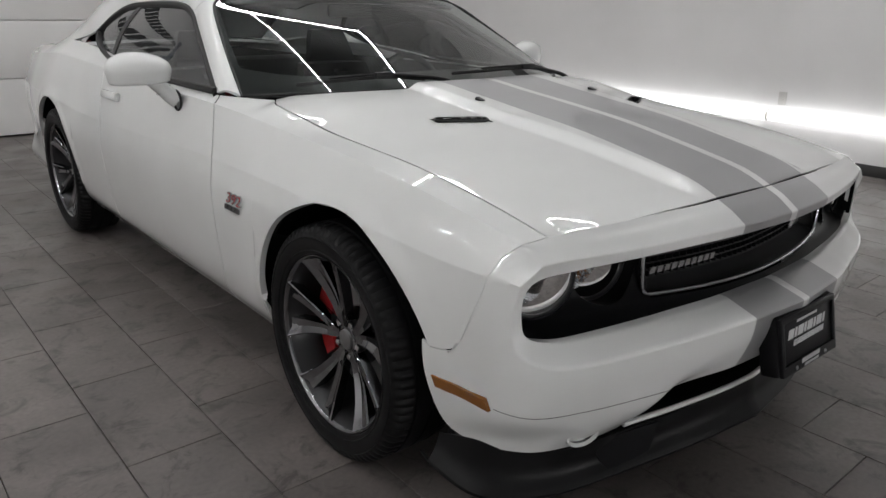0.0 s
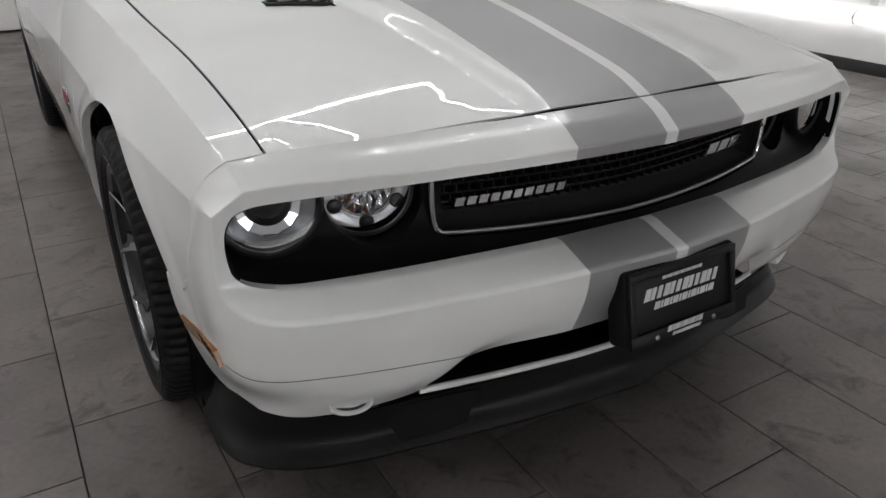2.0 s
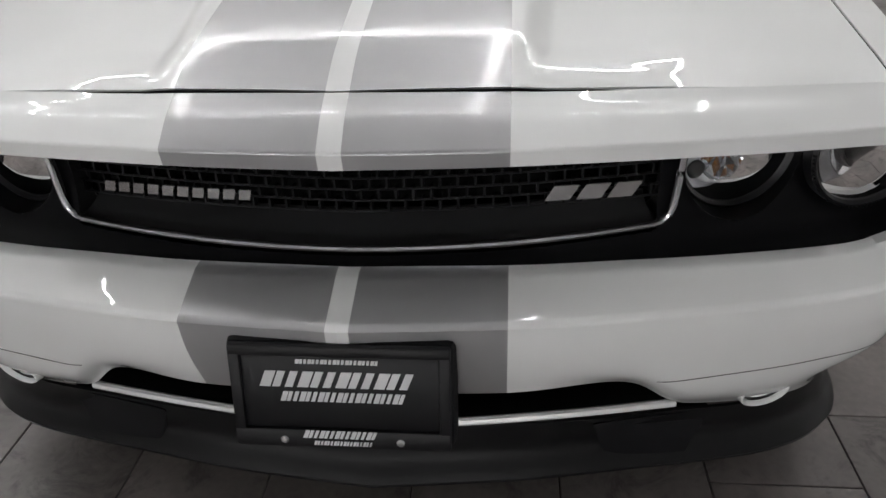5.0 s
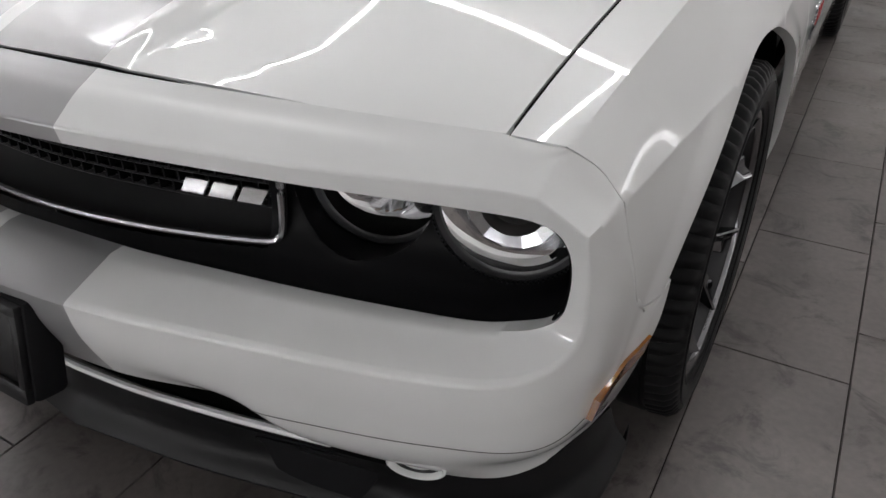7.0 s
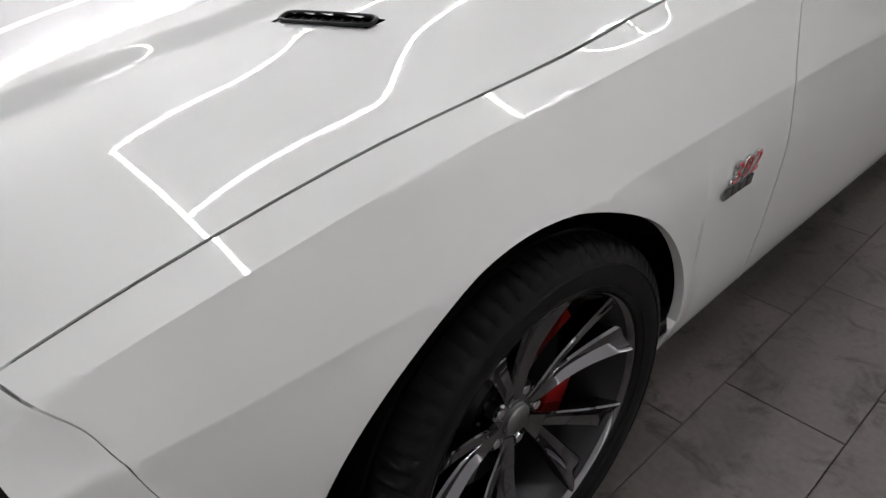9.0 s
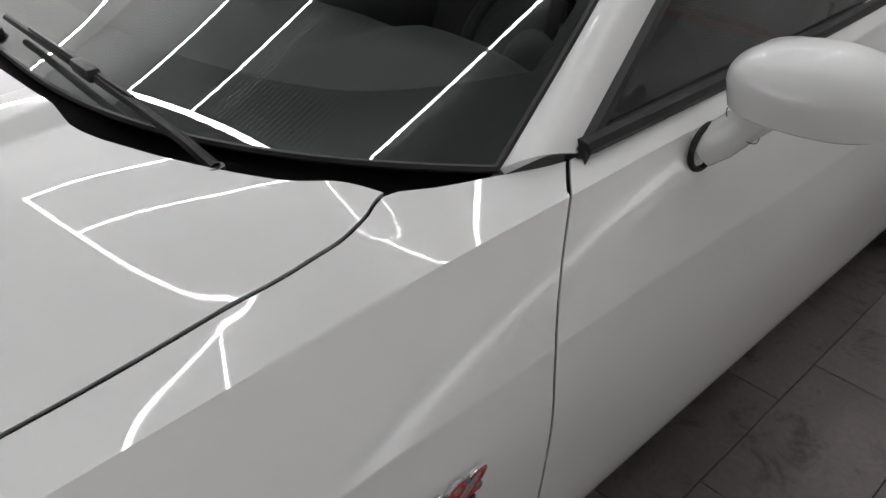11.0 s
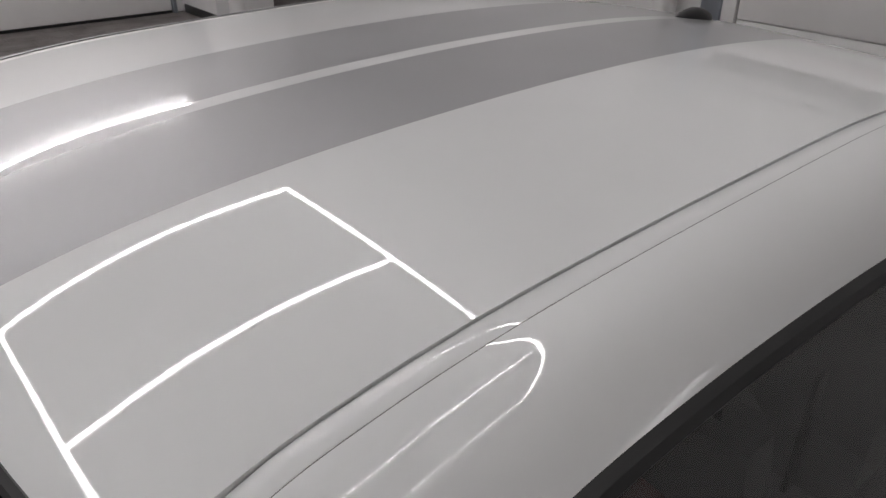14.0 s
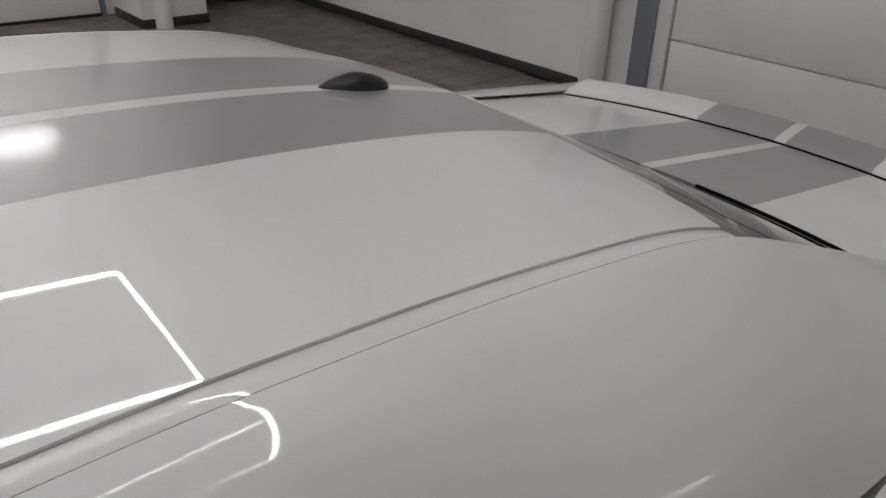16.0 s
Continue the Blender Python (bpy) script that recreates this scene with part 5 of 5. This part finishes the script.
# ---- door mirrors ----
def door_mirror(s):
    F = lambda p: (s * p[0], p[1], p[2])
    bm = bmesh.new()
    bmesh.ops.create_uvsphere(bm, u_segments=40, v_segments=24, radius=1.0)
    for q in bm.verts:
        x, y, z = q.co
        f = math.atan2(y, x)
        if z >= -0.15:
            t = (z + 0.15) / 1.15
            rad, up = max(0.0, 1 - t ** 2.4) ** 0.5, 0.068 * t
        else:
            t = (-0.15 - z) / 0.85
            rad, up = (1 - 0.10 * t) * max(0.0, 1 - max(0.0, (t - 0.75) / 0.25) ** 2) ** 0.5, -0.052 * t
        sx = rad * math.copysign(abs(math.cos(f)) ** 0.82, math.cos(f))
        sy = rad * math.sin(f)
        q.co = Vector((s * (1.022 + sx * 0.114), 1.138 + (0.082 * sy if sy < 0 else 0.026 * sy) + 0.020 * sx, 1.070 + up * (1 + 0.1 * sx)))
    m_ = part("door_mirror", bm, PAINT, car, "white door mirror on a short stalk")
    stalk = [(0.905, 1.085, 0.958), (0.925, 1.092, 0.975), (0.952, 1.105, 1.006), (0.980, 1.118, 1.04)]
    v, f = rod([F(p) for p in stalk], [0.030, 0.030, 0.028, 0.030], 20)
    part("stalk", mesh_of(v, f, PAINT), None, m_)
    ring = [F((0.9075 + 0.006 * math.cos(a) * 0.3, 1.0855 + 0.034 * math.cos(a), 0.960 + 0.036 * math.sin(a))) for a in np.linspace(0, 2 * math.pi, 36, endpoint=False)]
    part("gasket", mesh_of(*rod(ring, 0.005, 8, closed=True), SEAL), None, m_, "black rubber gasket")
    seam = [F((0.948 + 0.026 * math.cos(a), 1.105 + 0.006 * math.sin(a) + 0.02 * math.sin(a), 1.003 - 0.02 * math.cos(a))) for a in np.linspace(0, 2 * math.pi, 28, endpoint=False)]
    part("stalk_joint", mesh_of(*rod(seam, 0.001, 5, closed=True), GAP_LINE), None, m_)
    gl = bmesh.new()
    bmesh.ops.create_circle(gl, cap_ends=True, segments=36, radius=1.0)
    for q in gl.verts:
        x, z = q.co.x, q.co.y
        q.co = Vector((s * (1.022 + math.copysign(abs(x) ** 0.78, x) * 0.101), 1.1635 + 0.020 * math.copysign(abs(x) ** 0.78, x), 1.081 + math.copysign(abs(z) ** 0.74, z) * 0.049))
    part("mirror_glass", gl, CHROME, m_, "mirror glass")


for s in (1, -1):
    door_mirror(s)


def door_handle(s):
    bm = bmesh.new()
    box(bm, -0.014, 0.014, -0.105, 0.105, -0.020, 0.020, 0.010)
    c = side(1.86, line_at(1.86, 0.905))
    bm.transform(Matrix.Translation((s * (c[0] + 0.012), 1.86, 0.905)) @ pose(0, 0, 0, 0, -s * 12, 0))
    part("door_handle", bm, PAINT, car, "white door handle")


for s in (1, -1):
    door_handle(s)


# ---- wheels ----
def wheel_meshes():
    R = WHEEL_R
    prof = [(0.098, 0.268), (0.112, 0.275), (0.121, 0.300), (0.1225, 0.318), (0.119, 0.336), (0.112, 0.350), (0.100, R - 0.003), (0.066, R), (0.064, R - 0.008), (0.056, R - 0.008), (0.054, R),
            (0.006, R), (0.004, R - 0.008), (-0.004, R - 0.008), (-0.006, R), (-0.054, R), (-0.056, R - 0.008), (-0.064, R - 0.008), (-0.066, R), (-0.100, R - 0.003), (-0.112, 0.350), (-0.1225, 0.318), (-0.112, 0.275), (-0.098, 0.268)]

    def notch(i, k, u, r):
        if i in (5, 6, 19, 20) and k % 3 == 0:
            return u * 0.975, r - 0.008
        return u, r
    tyre = mesh_of(*revolve(prof, 240, "x", notch), RUBBER, sharp=40)
    rib = []
    for rr in (0.287, 0.326):
        rib.append(mesh_of(*revolve([(0.1165 if rr < 0.3 else 0.1205, rr - 0.002), (0.1190 if rr < 0.3 else 0.1235, rr), (0.1165 if rr < 0.3 else 0.1205, rr + 0.002)], 120, "x"), RUBBER))
    barrel = mesh_of(*revolve([(0.094, 0.262), (0.103, 0.266), (0.106, 0.2715), (0.100, 0.2745), (0.090, 0.270), (0.070, 0.252), (-0.09, 0.246), (-0.10, 0.268), (-0.094, 0.262), (-0.085, 0.238), (0.070, 0.244), (0.094, 0.262)], 96, "x"), BARREL)
    lip = mesh_of(*revolve([(0.098, 0.2615), (0.1065, 0.266), (0.1085, 0.270), (0.1045, 0.2735)], 96, "x"), DARK_CHROME)
    return tyre, rib, barrel, lip


def spoke_mesh(sign):
    """One arm of a forked spoke, facing +x, running up +z: bright dished face and dark flanks."""
    secs = []
    for r, off, w, xf, deep in ((0.040, 3.0, 0.012, 0.046, 0.030), (0.075, 7.5, 0.0145, 0.053, 0.032), (0.120, 9.8, 0.0175, 0.058, 0.034), (0.175, 12.0, 0.021, 0.070, 0.036), (0.225, 13.8, 0.027, 0.085, 0.036), (0.263, 15.0, 0.034, 0.099, 0.034)):
        a = math.radians(off) * sign
        c, t = np.array([0, r * math.sin(a), r * math.cos(a)]), np.array([0, math.cos(a), -math.sin(a)])
        ring = []
        for k, (q, x) in enumerate(((-1.0, -deep), (-1.0, -0.004), (-0.86, 0.0), (0.0, -0.007 if r > 0.1 else 0.0), (0.86, 0.0), (1.0, -0.004), (1.0, -deep))):
            lean = 0.010 * (r / 0.26) * q * sign
            ring.append(c + t * w * q + np.array([xf + x + lean, 0, 0]))
        secs.append(ring)
    secs = np.array(secs)
    fine = np.stack([catmull(secs[:, k], 15) for k in range(7)], 1)
    verts = fine.reshape(-1, 3)
    faces = []
    for i in range(14):
        for k in range(6):
            q = (i * 7 + k, (i + 1) * 7 + k, (i + 1) * 7 + k + 1, i * 7 + k + 1)
            faces.append(q if sign > 0 else q)
    bm = bmesh.new()
    vs = [bm.verts.new(v) for v in verts]
    for q in faces:
        bm.faces.new([vs[i] for i in q])
    bmesh.ops.recalc_face_normals(bm, faces=bm.faces)
    if bm.faces[3].normal.x < 0:
        bmesh.ops.reverse_faces(bm, faces=bm.faces)
    me = bpy.data.meshes.new("spoke")
    bm.to_mesh(me)
    bm.free()
    me.materials.append(DARK_CHROME)
    me.shade_smooth()
    me.set_sharp_from_angle(angle=radians(28))
    return me


def wheels():
    tyre, ribs, barrel, lip = wheel_meshes()
    arms = [spoke_mesh(1), spoke_mesh(-1)]
    hub = mesh_of(*revolve([(0.010, 0.060), (0.038, 0.058), (0.044, 0.050), (0.047, 0.036), (0.044, 0.032), (0.043, 0.0)], 60, "x"), DARK_CHROME)
    cap = mesh_of(*revolve([(0.043, 0.031), (0.052, 0.030), (0.0545, 0.026), (0.055, 0.0)], 48, "x"), STEEL)
    nut = mesh_of(*revolve([(0.014, 0.011), (0.044, 0.011), (0.048, 0.009), (0.0485, 0.0)], 12, "x"), CHROME)
    well = mesh_of(*revolve([(0.043, 0.0165), (0.024, 0.015), (0.012, 0.0)], 20, "x"), BARREL)
    disc = mesh_of(*revolve([(-0.020, 0.085), (-0.010, 0.088), (-0.010, 0.180), (-0.038, 0.180), (-0.038, 0.085)], 72, "x"), STEEL)
    bell = mesh_of(*revolve([(0.012, 0.0), (0.012, 0.075), (-0.010, 0.09), (-0.02, 0.09)], 48, "x"), BARREL)
    # added near-black disc: the shade behind the spokes, put in as colour
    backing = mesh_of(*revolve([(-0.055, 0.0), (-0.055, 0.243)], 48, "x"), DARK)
    bmc = bmesh.new()
    for k in range(8):
        a0, a1 = math.radians(-36 + k * 9), math.radians(-36 + (k + 1) * 9)
        q = []
        for a in (a0, a1):
            for r in (0.128, 0.218):
                for x in (-0.05, 0.022):
                    q.append(bmc.verts.new((x - (0.012 if r > 0.2 and x > 0 else 0), -r * math.cos(a), r * math.sin(a))))
        a, b, c, d, e, f, g, h = q
        for w in ((a, b, d, c), (e, g, h, f), (b, f, h, d), (a, c, g, e), (c, d, h, g), (a, e, f, b)):
            bmc.faces.new(w)
    bmesh.ops.remove_doubles(bmc, verts=bmc.verts, dist=1e-5)
    bmesh.ops.recalc_face_normals(bmc, faces=bmc.faces)
    calm = bpy.data.meshes.new("caliper")
    bmc.to_mesh(calm)
    bmc.free()
    calm.materials.append(RED)
    for s in (1, -1):
        for y in (0.0, AXLE):
            turn = 11.0 if y == 0 else 40.0
            base = Matrix.Translation((s * 0.825, y, WHEEL_R)) @ pose(0, 0, 0, 0, 0, 0 if s > 0 else 180)
            w = part("wheel", barrel, None, car, "dark chrome forked-spoke alloy wheel", m=base)
            part("tyre", tyre, None, w, "black low-profile tyre")
            for r in ribs:
                part("sidewall_rib", r, None, w)
            part("rim_lip", lip, None, w)
            for k in range(5):
                R = pose(0, 0, 0, turn + 72 * k, 0, 0)
                for a in arms:
                    part("spoke", a, None, w, m=R)
                o = pose(0, 0, 0, turn + 72 * k + 36, 0, 0) @ Matrix.Translation((0, 0, 0.0573))
                part("lug_well", well, None, w, m=o)
                part("lug_nut", nut, None, w, m=o)
            part("hub", hub, None, w)
            part("centre_cap", cap, None, w, "silver centre cap")
            part("brake_disc", disc, None, w, "steel brake disc")
            part("disc_bell", bell, None, w)
            part("caliper", calm, None, w, "red brake caliper", m=pose(0, 0, 0, 180, 0, 0) if s > 0 else pose(0, 0, 0, 0, 0, 0))
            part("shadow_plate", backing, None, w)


wheels()


def wheel_liners():
    for s in (1, -1):
        for c in (ARCH_F, ARCH_B):
            G = []
            for a in np.linspace(-0.15, math.pi + 0.15, 40):
                G.append([(s * x, c - (ARCH_R + 0.006) * math.cos(a), WHEEL_R + (ARCH_R + 0.006) * math.sin(a)) for x in (0.922 if math.sin(a) > 0.6 else 0.84, 0.78, 0.62, 0.50)])
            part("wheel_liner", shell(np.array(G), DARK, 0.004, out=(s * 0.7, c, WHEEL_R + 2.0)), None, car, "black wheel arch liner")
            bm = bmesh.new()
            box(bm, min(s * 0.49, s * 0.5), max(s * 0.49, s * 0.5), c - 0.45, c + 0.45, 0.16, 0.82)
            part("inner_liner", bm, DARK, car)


wheel_liners()


def underbody():
    for b in ((-0.80, 0.80, 0.46, 2.48, 0.18, 0.24), (-0.48, 0.48, -0.62, 0.46, 0.20, 0.26), (-0.48, 0.48, 2.48, 4.0, 0.20, 0.26)):
        part("underbody", box(bmesh.new(), *b), DARK, car, "black underbody")
    # hidden dark bulkheads keep light out of the engine bay and boot
    for b in ((-0.76, 0.76, -0.60, 0.42, 0.70, 0.76), (-0.80, 0.80, 0.44, 0.47, 0.24, 0.97), (-0.70, 0.70, 2.9, 3.96, 0.88, 0.98)):
        part("bulkhead", box(bmesh.new(), *b), DARK, car)


underbody()


# ---- badge on each front fender: red number over dark bars ----
def number_mesh(text, size, depth, thin=0.0):
    cu = bpy.data.curves.new("text", "FONT")
    cu.body, cu.size, cu.extrude, cu.shear = text, size, depth, 0.25
    cu.bevel_depth, cu.offset = 0.0006, thin
    ob = bpy.data.objects.new("text", cu)
    scene.collection.objects.link(ob)
    me = bpy.data.meshes.new_from_object(ob.evaluated_get(bpy.context.evaluated_depsgraph_get()))
    for q in me.vertices:
        q.co.x, q.co.y = q.co.x * 1.16 + q.co.y * 0.12, q.co.y * 0.88
    bpy.data.objects.remove(ob)
    return me


def fender_badges():
    red = number_mesh("392", 0.062, 0.003, -0.0022)
    rim = number_mesh("392", 0.062, 0.0025, 0.0010)
    red.materials.append(RED)
    rim.materials.append(BADGE_SILVER)
    for s in (1, -1):
        c = side(0.45 if s > 0 else 0.565, line_at(0.5, 0.682))
        M = Matrix.Translation((s * (c[0] + 0.004), c[1], 0.684)) @ pose(0, 0, 0, 90, 0, 90 * s)
        if s > 0:
            M = Matrix.Translation((c[0] + 0.004, 0.455, 0.684)) @ pose(0, 0, 0, 90, 0, 90)
        else:
            M = Matrix.Translation((-c[0] - 0.004, 0.57, 0.684)) @ pose(0, 0, 0, 90, 0, -90)
        b = part("fender_badge", rim, None, car, "chrome and red number badge over dark bars", m=M)
        part("number", red, None, b, "red number", m=Matrix.Translation((0, 0, 0.0012)))
        for i in range(4):
            bm = bmesh.new()
            slant = -0.012 + i * 0.0275
            vs = []
            for zz in (-0.001, 0.0035):
                for u, v in ((0, -0.026), (0.023, -0.026), (0.027, -0.007), (0.004, -0.007)):
                    vs.append(bm.verts.new((slant + u, v, zz)))
            for q in ((4, 5, 6, 7), (0, 1, 5, 4), (1, 2, 6, 5), (2, 3, 7, 6), (3, 0, 4, 7)):
                bm.faces.new([vs[k] for k in q])
            part("bar", bm, DARK_CHROME, b)


fender_badges()


# ---- cabin ----
def seat(x):
    bm = bmesh.new()
    box(bm, x - 0.27, x + 0.27, 1.55, 2.10, 0.40, 0.56, 0.06)
    s_ = part("front_seat", bm, LEATHER, car, "black leather front seat with a red band")
    def slab_(name, w0, w1, z0, z1, y0, th, mat=LEATHER, lab=""):
        b = bmesh.new()
        box(b, -1, 1, -th / 2, th / 2, 0, z1 - z0, 0.0)
        bmesh.ops.subdivide_edges(b, edges=b.edges[:], cuts=6, use_grid_fill=True)
        for q in b.verts:
            t = q.co.z / (z1 - z0)
            w = w0 + (w1 - w0) * t
            u = q.co.x
            q.co.x = x + u * w * (1 - 0.10 * t ** 6)
            q.co.y = y0 + q.co.y * (1 - 0.5 * abs(u) ** 4) + 0.34 * (z0 + q.co.z - 0.5) - 0.05 * abs(u) ** 2
            q.co.z = z0 + q.co.z
        return part(name, b, mat, s_, lab)
    slab_("backrest", 0.27, 0.23, 0.52, 0.99, 1.95, 0.14)
    slab_("headrest", 0.15, 0.11, 1.0, 1.17, 1.96, 0.10)
    slab_("red_band", 0.235, 0.232, 0.855, 0.872, 1.858, 0.06, DARK_RED, "dark red stitched band")
    for k in range(3):
        slab_x = x - 0.045 + k * 0.032
        b = box(bmesh.new(), slab_x, slab_x + 0.024, 1.975, 1.983, 0.944, 0.960)
        part("logo_block", b, BADGE_SILVER, s_)


seat(0.385)
seat(-0.385)


def cabin():
    bm = bmesh.new()
    box(bm, -0.62, 0.62, 2.55, 2.72, 0.45, 1.0, 0.06)
    box(bm, -0.62, 0.62, 2.2, 2.62, 0.40, 0.52, 0.05)
    part("rear_seat", bm, LEATHER, car, "black leather rear bench")
    G = []
    for x in np.linspace(-0.80, 0.80, 40):
        au = abs(x) / 0.80
        y0 = 0.42 + 0.34 * au ** 2.6
        brow = 0.035 * math.exp(-((x - 0.37) / 0.17) ** 4)
        G.append([(x, y0, 1.000 - 0.03 * au ** 2), (x, y0 + 0.2, 0.985 - 0.03 * au ** 2), (x, 0.95, 0.985 - 0.03 * au + brow), (x, 1.10, 0.972 - 0.03 * au + brow * 1.1), (x, 1.15, 0.90), (x, 1.12, 0.62)])
    fine = np.array([catmull(c, 24) for c in G])
    part("dashboard", shell(fine, DASH, 0.01, out=(0, 0.9, 0.3)), None, car, "dark grey soft dashboard")
    ring = []
    R = Matrix.Translation((0.37, 1.28, 0.90)) @ pose(0, 0, 0, 68, 0, 0)
    for a in np.linspace(0, 2 * math.pi, 48, endpoint=False):
        ring.append(R @ Vector((0.185 * math.cos(a), 0.185 * math.sin(a), 0)))
    w = part("steering_wheel", mesh_of(*rod(ring, 0.016, 10, closed=True), LEATHER), None, car, "black leather steering wheel")
    for a in (-10, 190, 270):
        q = math.radians(a)
        part("wheel_spoke", mesh_of(*rod([R @ Vector((0.05 * math.cos(q), 0.05 * math.sin(q), -0.02)), R @ Vector((0.178 * math.cos(q), 0.178 * math.sin(q), 0))], 0.016, 8), LEATHER), None, w)
    v, f = revolve([(-0.05, 0.06), (-0.01, 0.075), (0.0, 0.06), (0.004, 0.0)], 32, "z")
    part("horn_pad", mesh_of([R @ Vector(q) for q in v], f, LEATHER), None, w)
    bm = bmesh.new()
    box(bm, -0.12, 0.12, 1.1, 2.2, 0.35, 0.62, 0.03)
    part("centre_console", bm, DASH, car, "dark centre console")
    bm = bmesh.new()
    box(bm, -0.12, 0.12, 1.26, 1.285, 1.255, 1.315, 0.015)
    part("inside_mirror", bm, BLACK_TRIM, car, "black inside mirror")
    bm = bmesh.new()
    box(bm, -0.82, 0.82, 0.47, 2.9, 0.25, 0.30)
    part("cabin_floor", bm, CARPET, car)
    # headliner and door cards close the cabin
    H = []
    for u in np.linspace(-1, 1, 21):
        H.append([(u * (float(INNER_X(max(y, 1.27))) + 0.03), y, float(ROOF_MID(y)) - 0.045 - 0.03 * abs(u) ** 2) for y in np.linspace(1.30, 2.85, 16)])
    part("headliner", shell(np.array(H), CARPET, 0.01), None, car, "dark headliner")
    for s in (1, -1):
        D = []
        for y in np.linspace(0.9, 2.85, 24):
            x = float(SIDE[0][0](y)) - 0.04
            D.append([(s * x, y, 1.0), (s * (x - 0.02), y, 0.9), (s * (x + 0.02), y, 0.6), (s * (x - 0.02), y, 0.28)])
        part("door_card", shell(np.array(D), LEATHER, 0.01), None, car, "black inner door card")


cabin()


# ---- dark seals in the gaps between panels ----
def gap_seals():
    for s in (1, -1):
        hood_gap = [(s * (float(SIDE[0][0](y)) - 0.0028), y, float(SIDE[0][1](y)) - 0.0052) for y in np.linspace(-0.655, 0.602, 80)]
        part("hood_gap_seal", mesh_of(*rod(hood_gap, 0.0036, 6), DARK), None, car)
        for edge in (DOOR_FRONT, DOOR_REAR):
            line = [side(float(edge(v)), v) for v in np.linspace(0.05, 6.4, 50)]
            part("door_gap_seal", mesh_of(*rod([(s * (p[0] - 0.0045), p[1], p[2]) for p in line], 0.0032, 6), DARK), None, car)
    front = [(x, float(HOOD_FRONT(abs(x))) - 0.0036, hood_z(x, float(HOOD_FRONT(abs(x))) + 0.002) - 0.0055) for x in np.linspace(-0.765, 0.765, 70)]
    part("hood_front_seal", mesh_of(*rod(front, 0.0024, 6), DARK), None, car)
    deck = [(x, 3.452 - 0.073 * (abs(x) / 0.745) ** 3, 1.079 - 0.035 * (abs(x) / 0.745) ** 2.2) for x in np.linspace(0.14, 0.70, 30)]
    part("deck_gap_seal", mesh_of(*rod(deck, 0.004, 6), DARK), None, car)


gap_seals()


# ---- floor tiles, 0.30 by 0.60, each its own piece near the car ----
def tiles():
    tw, tl, gap = 0.2994, 0.600, 0.0032
    def tile_mesh():
        bm = bmesh.new()
        box(bm, -tw / 2 + gap / 2, tw / 2 - gap / 2, -tl / 2 + gap / 2, tl / 2 - gap / 2, -0.010, 0.0)
        top = [e for e in bm.edges if all(v.co.z > -0.001 for v in e.verts)]
        bmesh.ops.bevel(bm, geom=top, offset=0.0012, segments=1, affect="EDGES")
        me = bpy.data.meshes.new("tile")
        bm.to_mesh(me)
        bm.free()
        me.materials.append(TILE)
        return me
    one = tile_mesh()
    near, far = [], []
    k0 = math.floor((X0 - 0.941) / tw)
    k1 = math.ceil((X1 - 0.941) / tw)
    for k in range(k0, k1 + 1):
        x = 0.941 + (k + 0.5) * tw
        off = 0.15 + 0.205 * k
        j = math.floor((Y0 - off) / tl) - 1
        while off + j * tl < Y1 + tl:
            y = off + (j + 0.5) * tl
            j += 1
            if X0 - 0.1 < x < X1 + 0.1 and Y0 - 0.25 < y < Y1 + 0.25:
                (near if -2.3 < x < 2.7 and -1.9 < y < 3.2 else far).append((x, y))
    rng = random.Random(4)
    for x, y in near:
        o = new("tile", one)
        o.parent = floor
        o.matrix_basis = Matrix.Translation((x, y, -0.0004 * rng.random()))
    verts, faces = [], []
    base = [v.co.copy() for v in one.vertices]
    for x, y in far:
        n = len(verts)
        verts += [(v.x + x, v.y + y, v.z - 0.0004 * rng.random()) for v in base]
        faces += [tuple(n + i for i in p.vertices) for p in one.polygons]
    rest = part("tile_field", mesh_of(verts, faces, TILE, smooth=False), None, floor)
    tagged(rest, kind="stuff")


tiles()
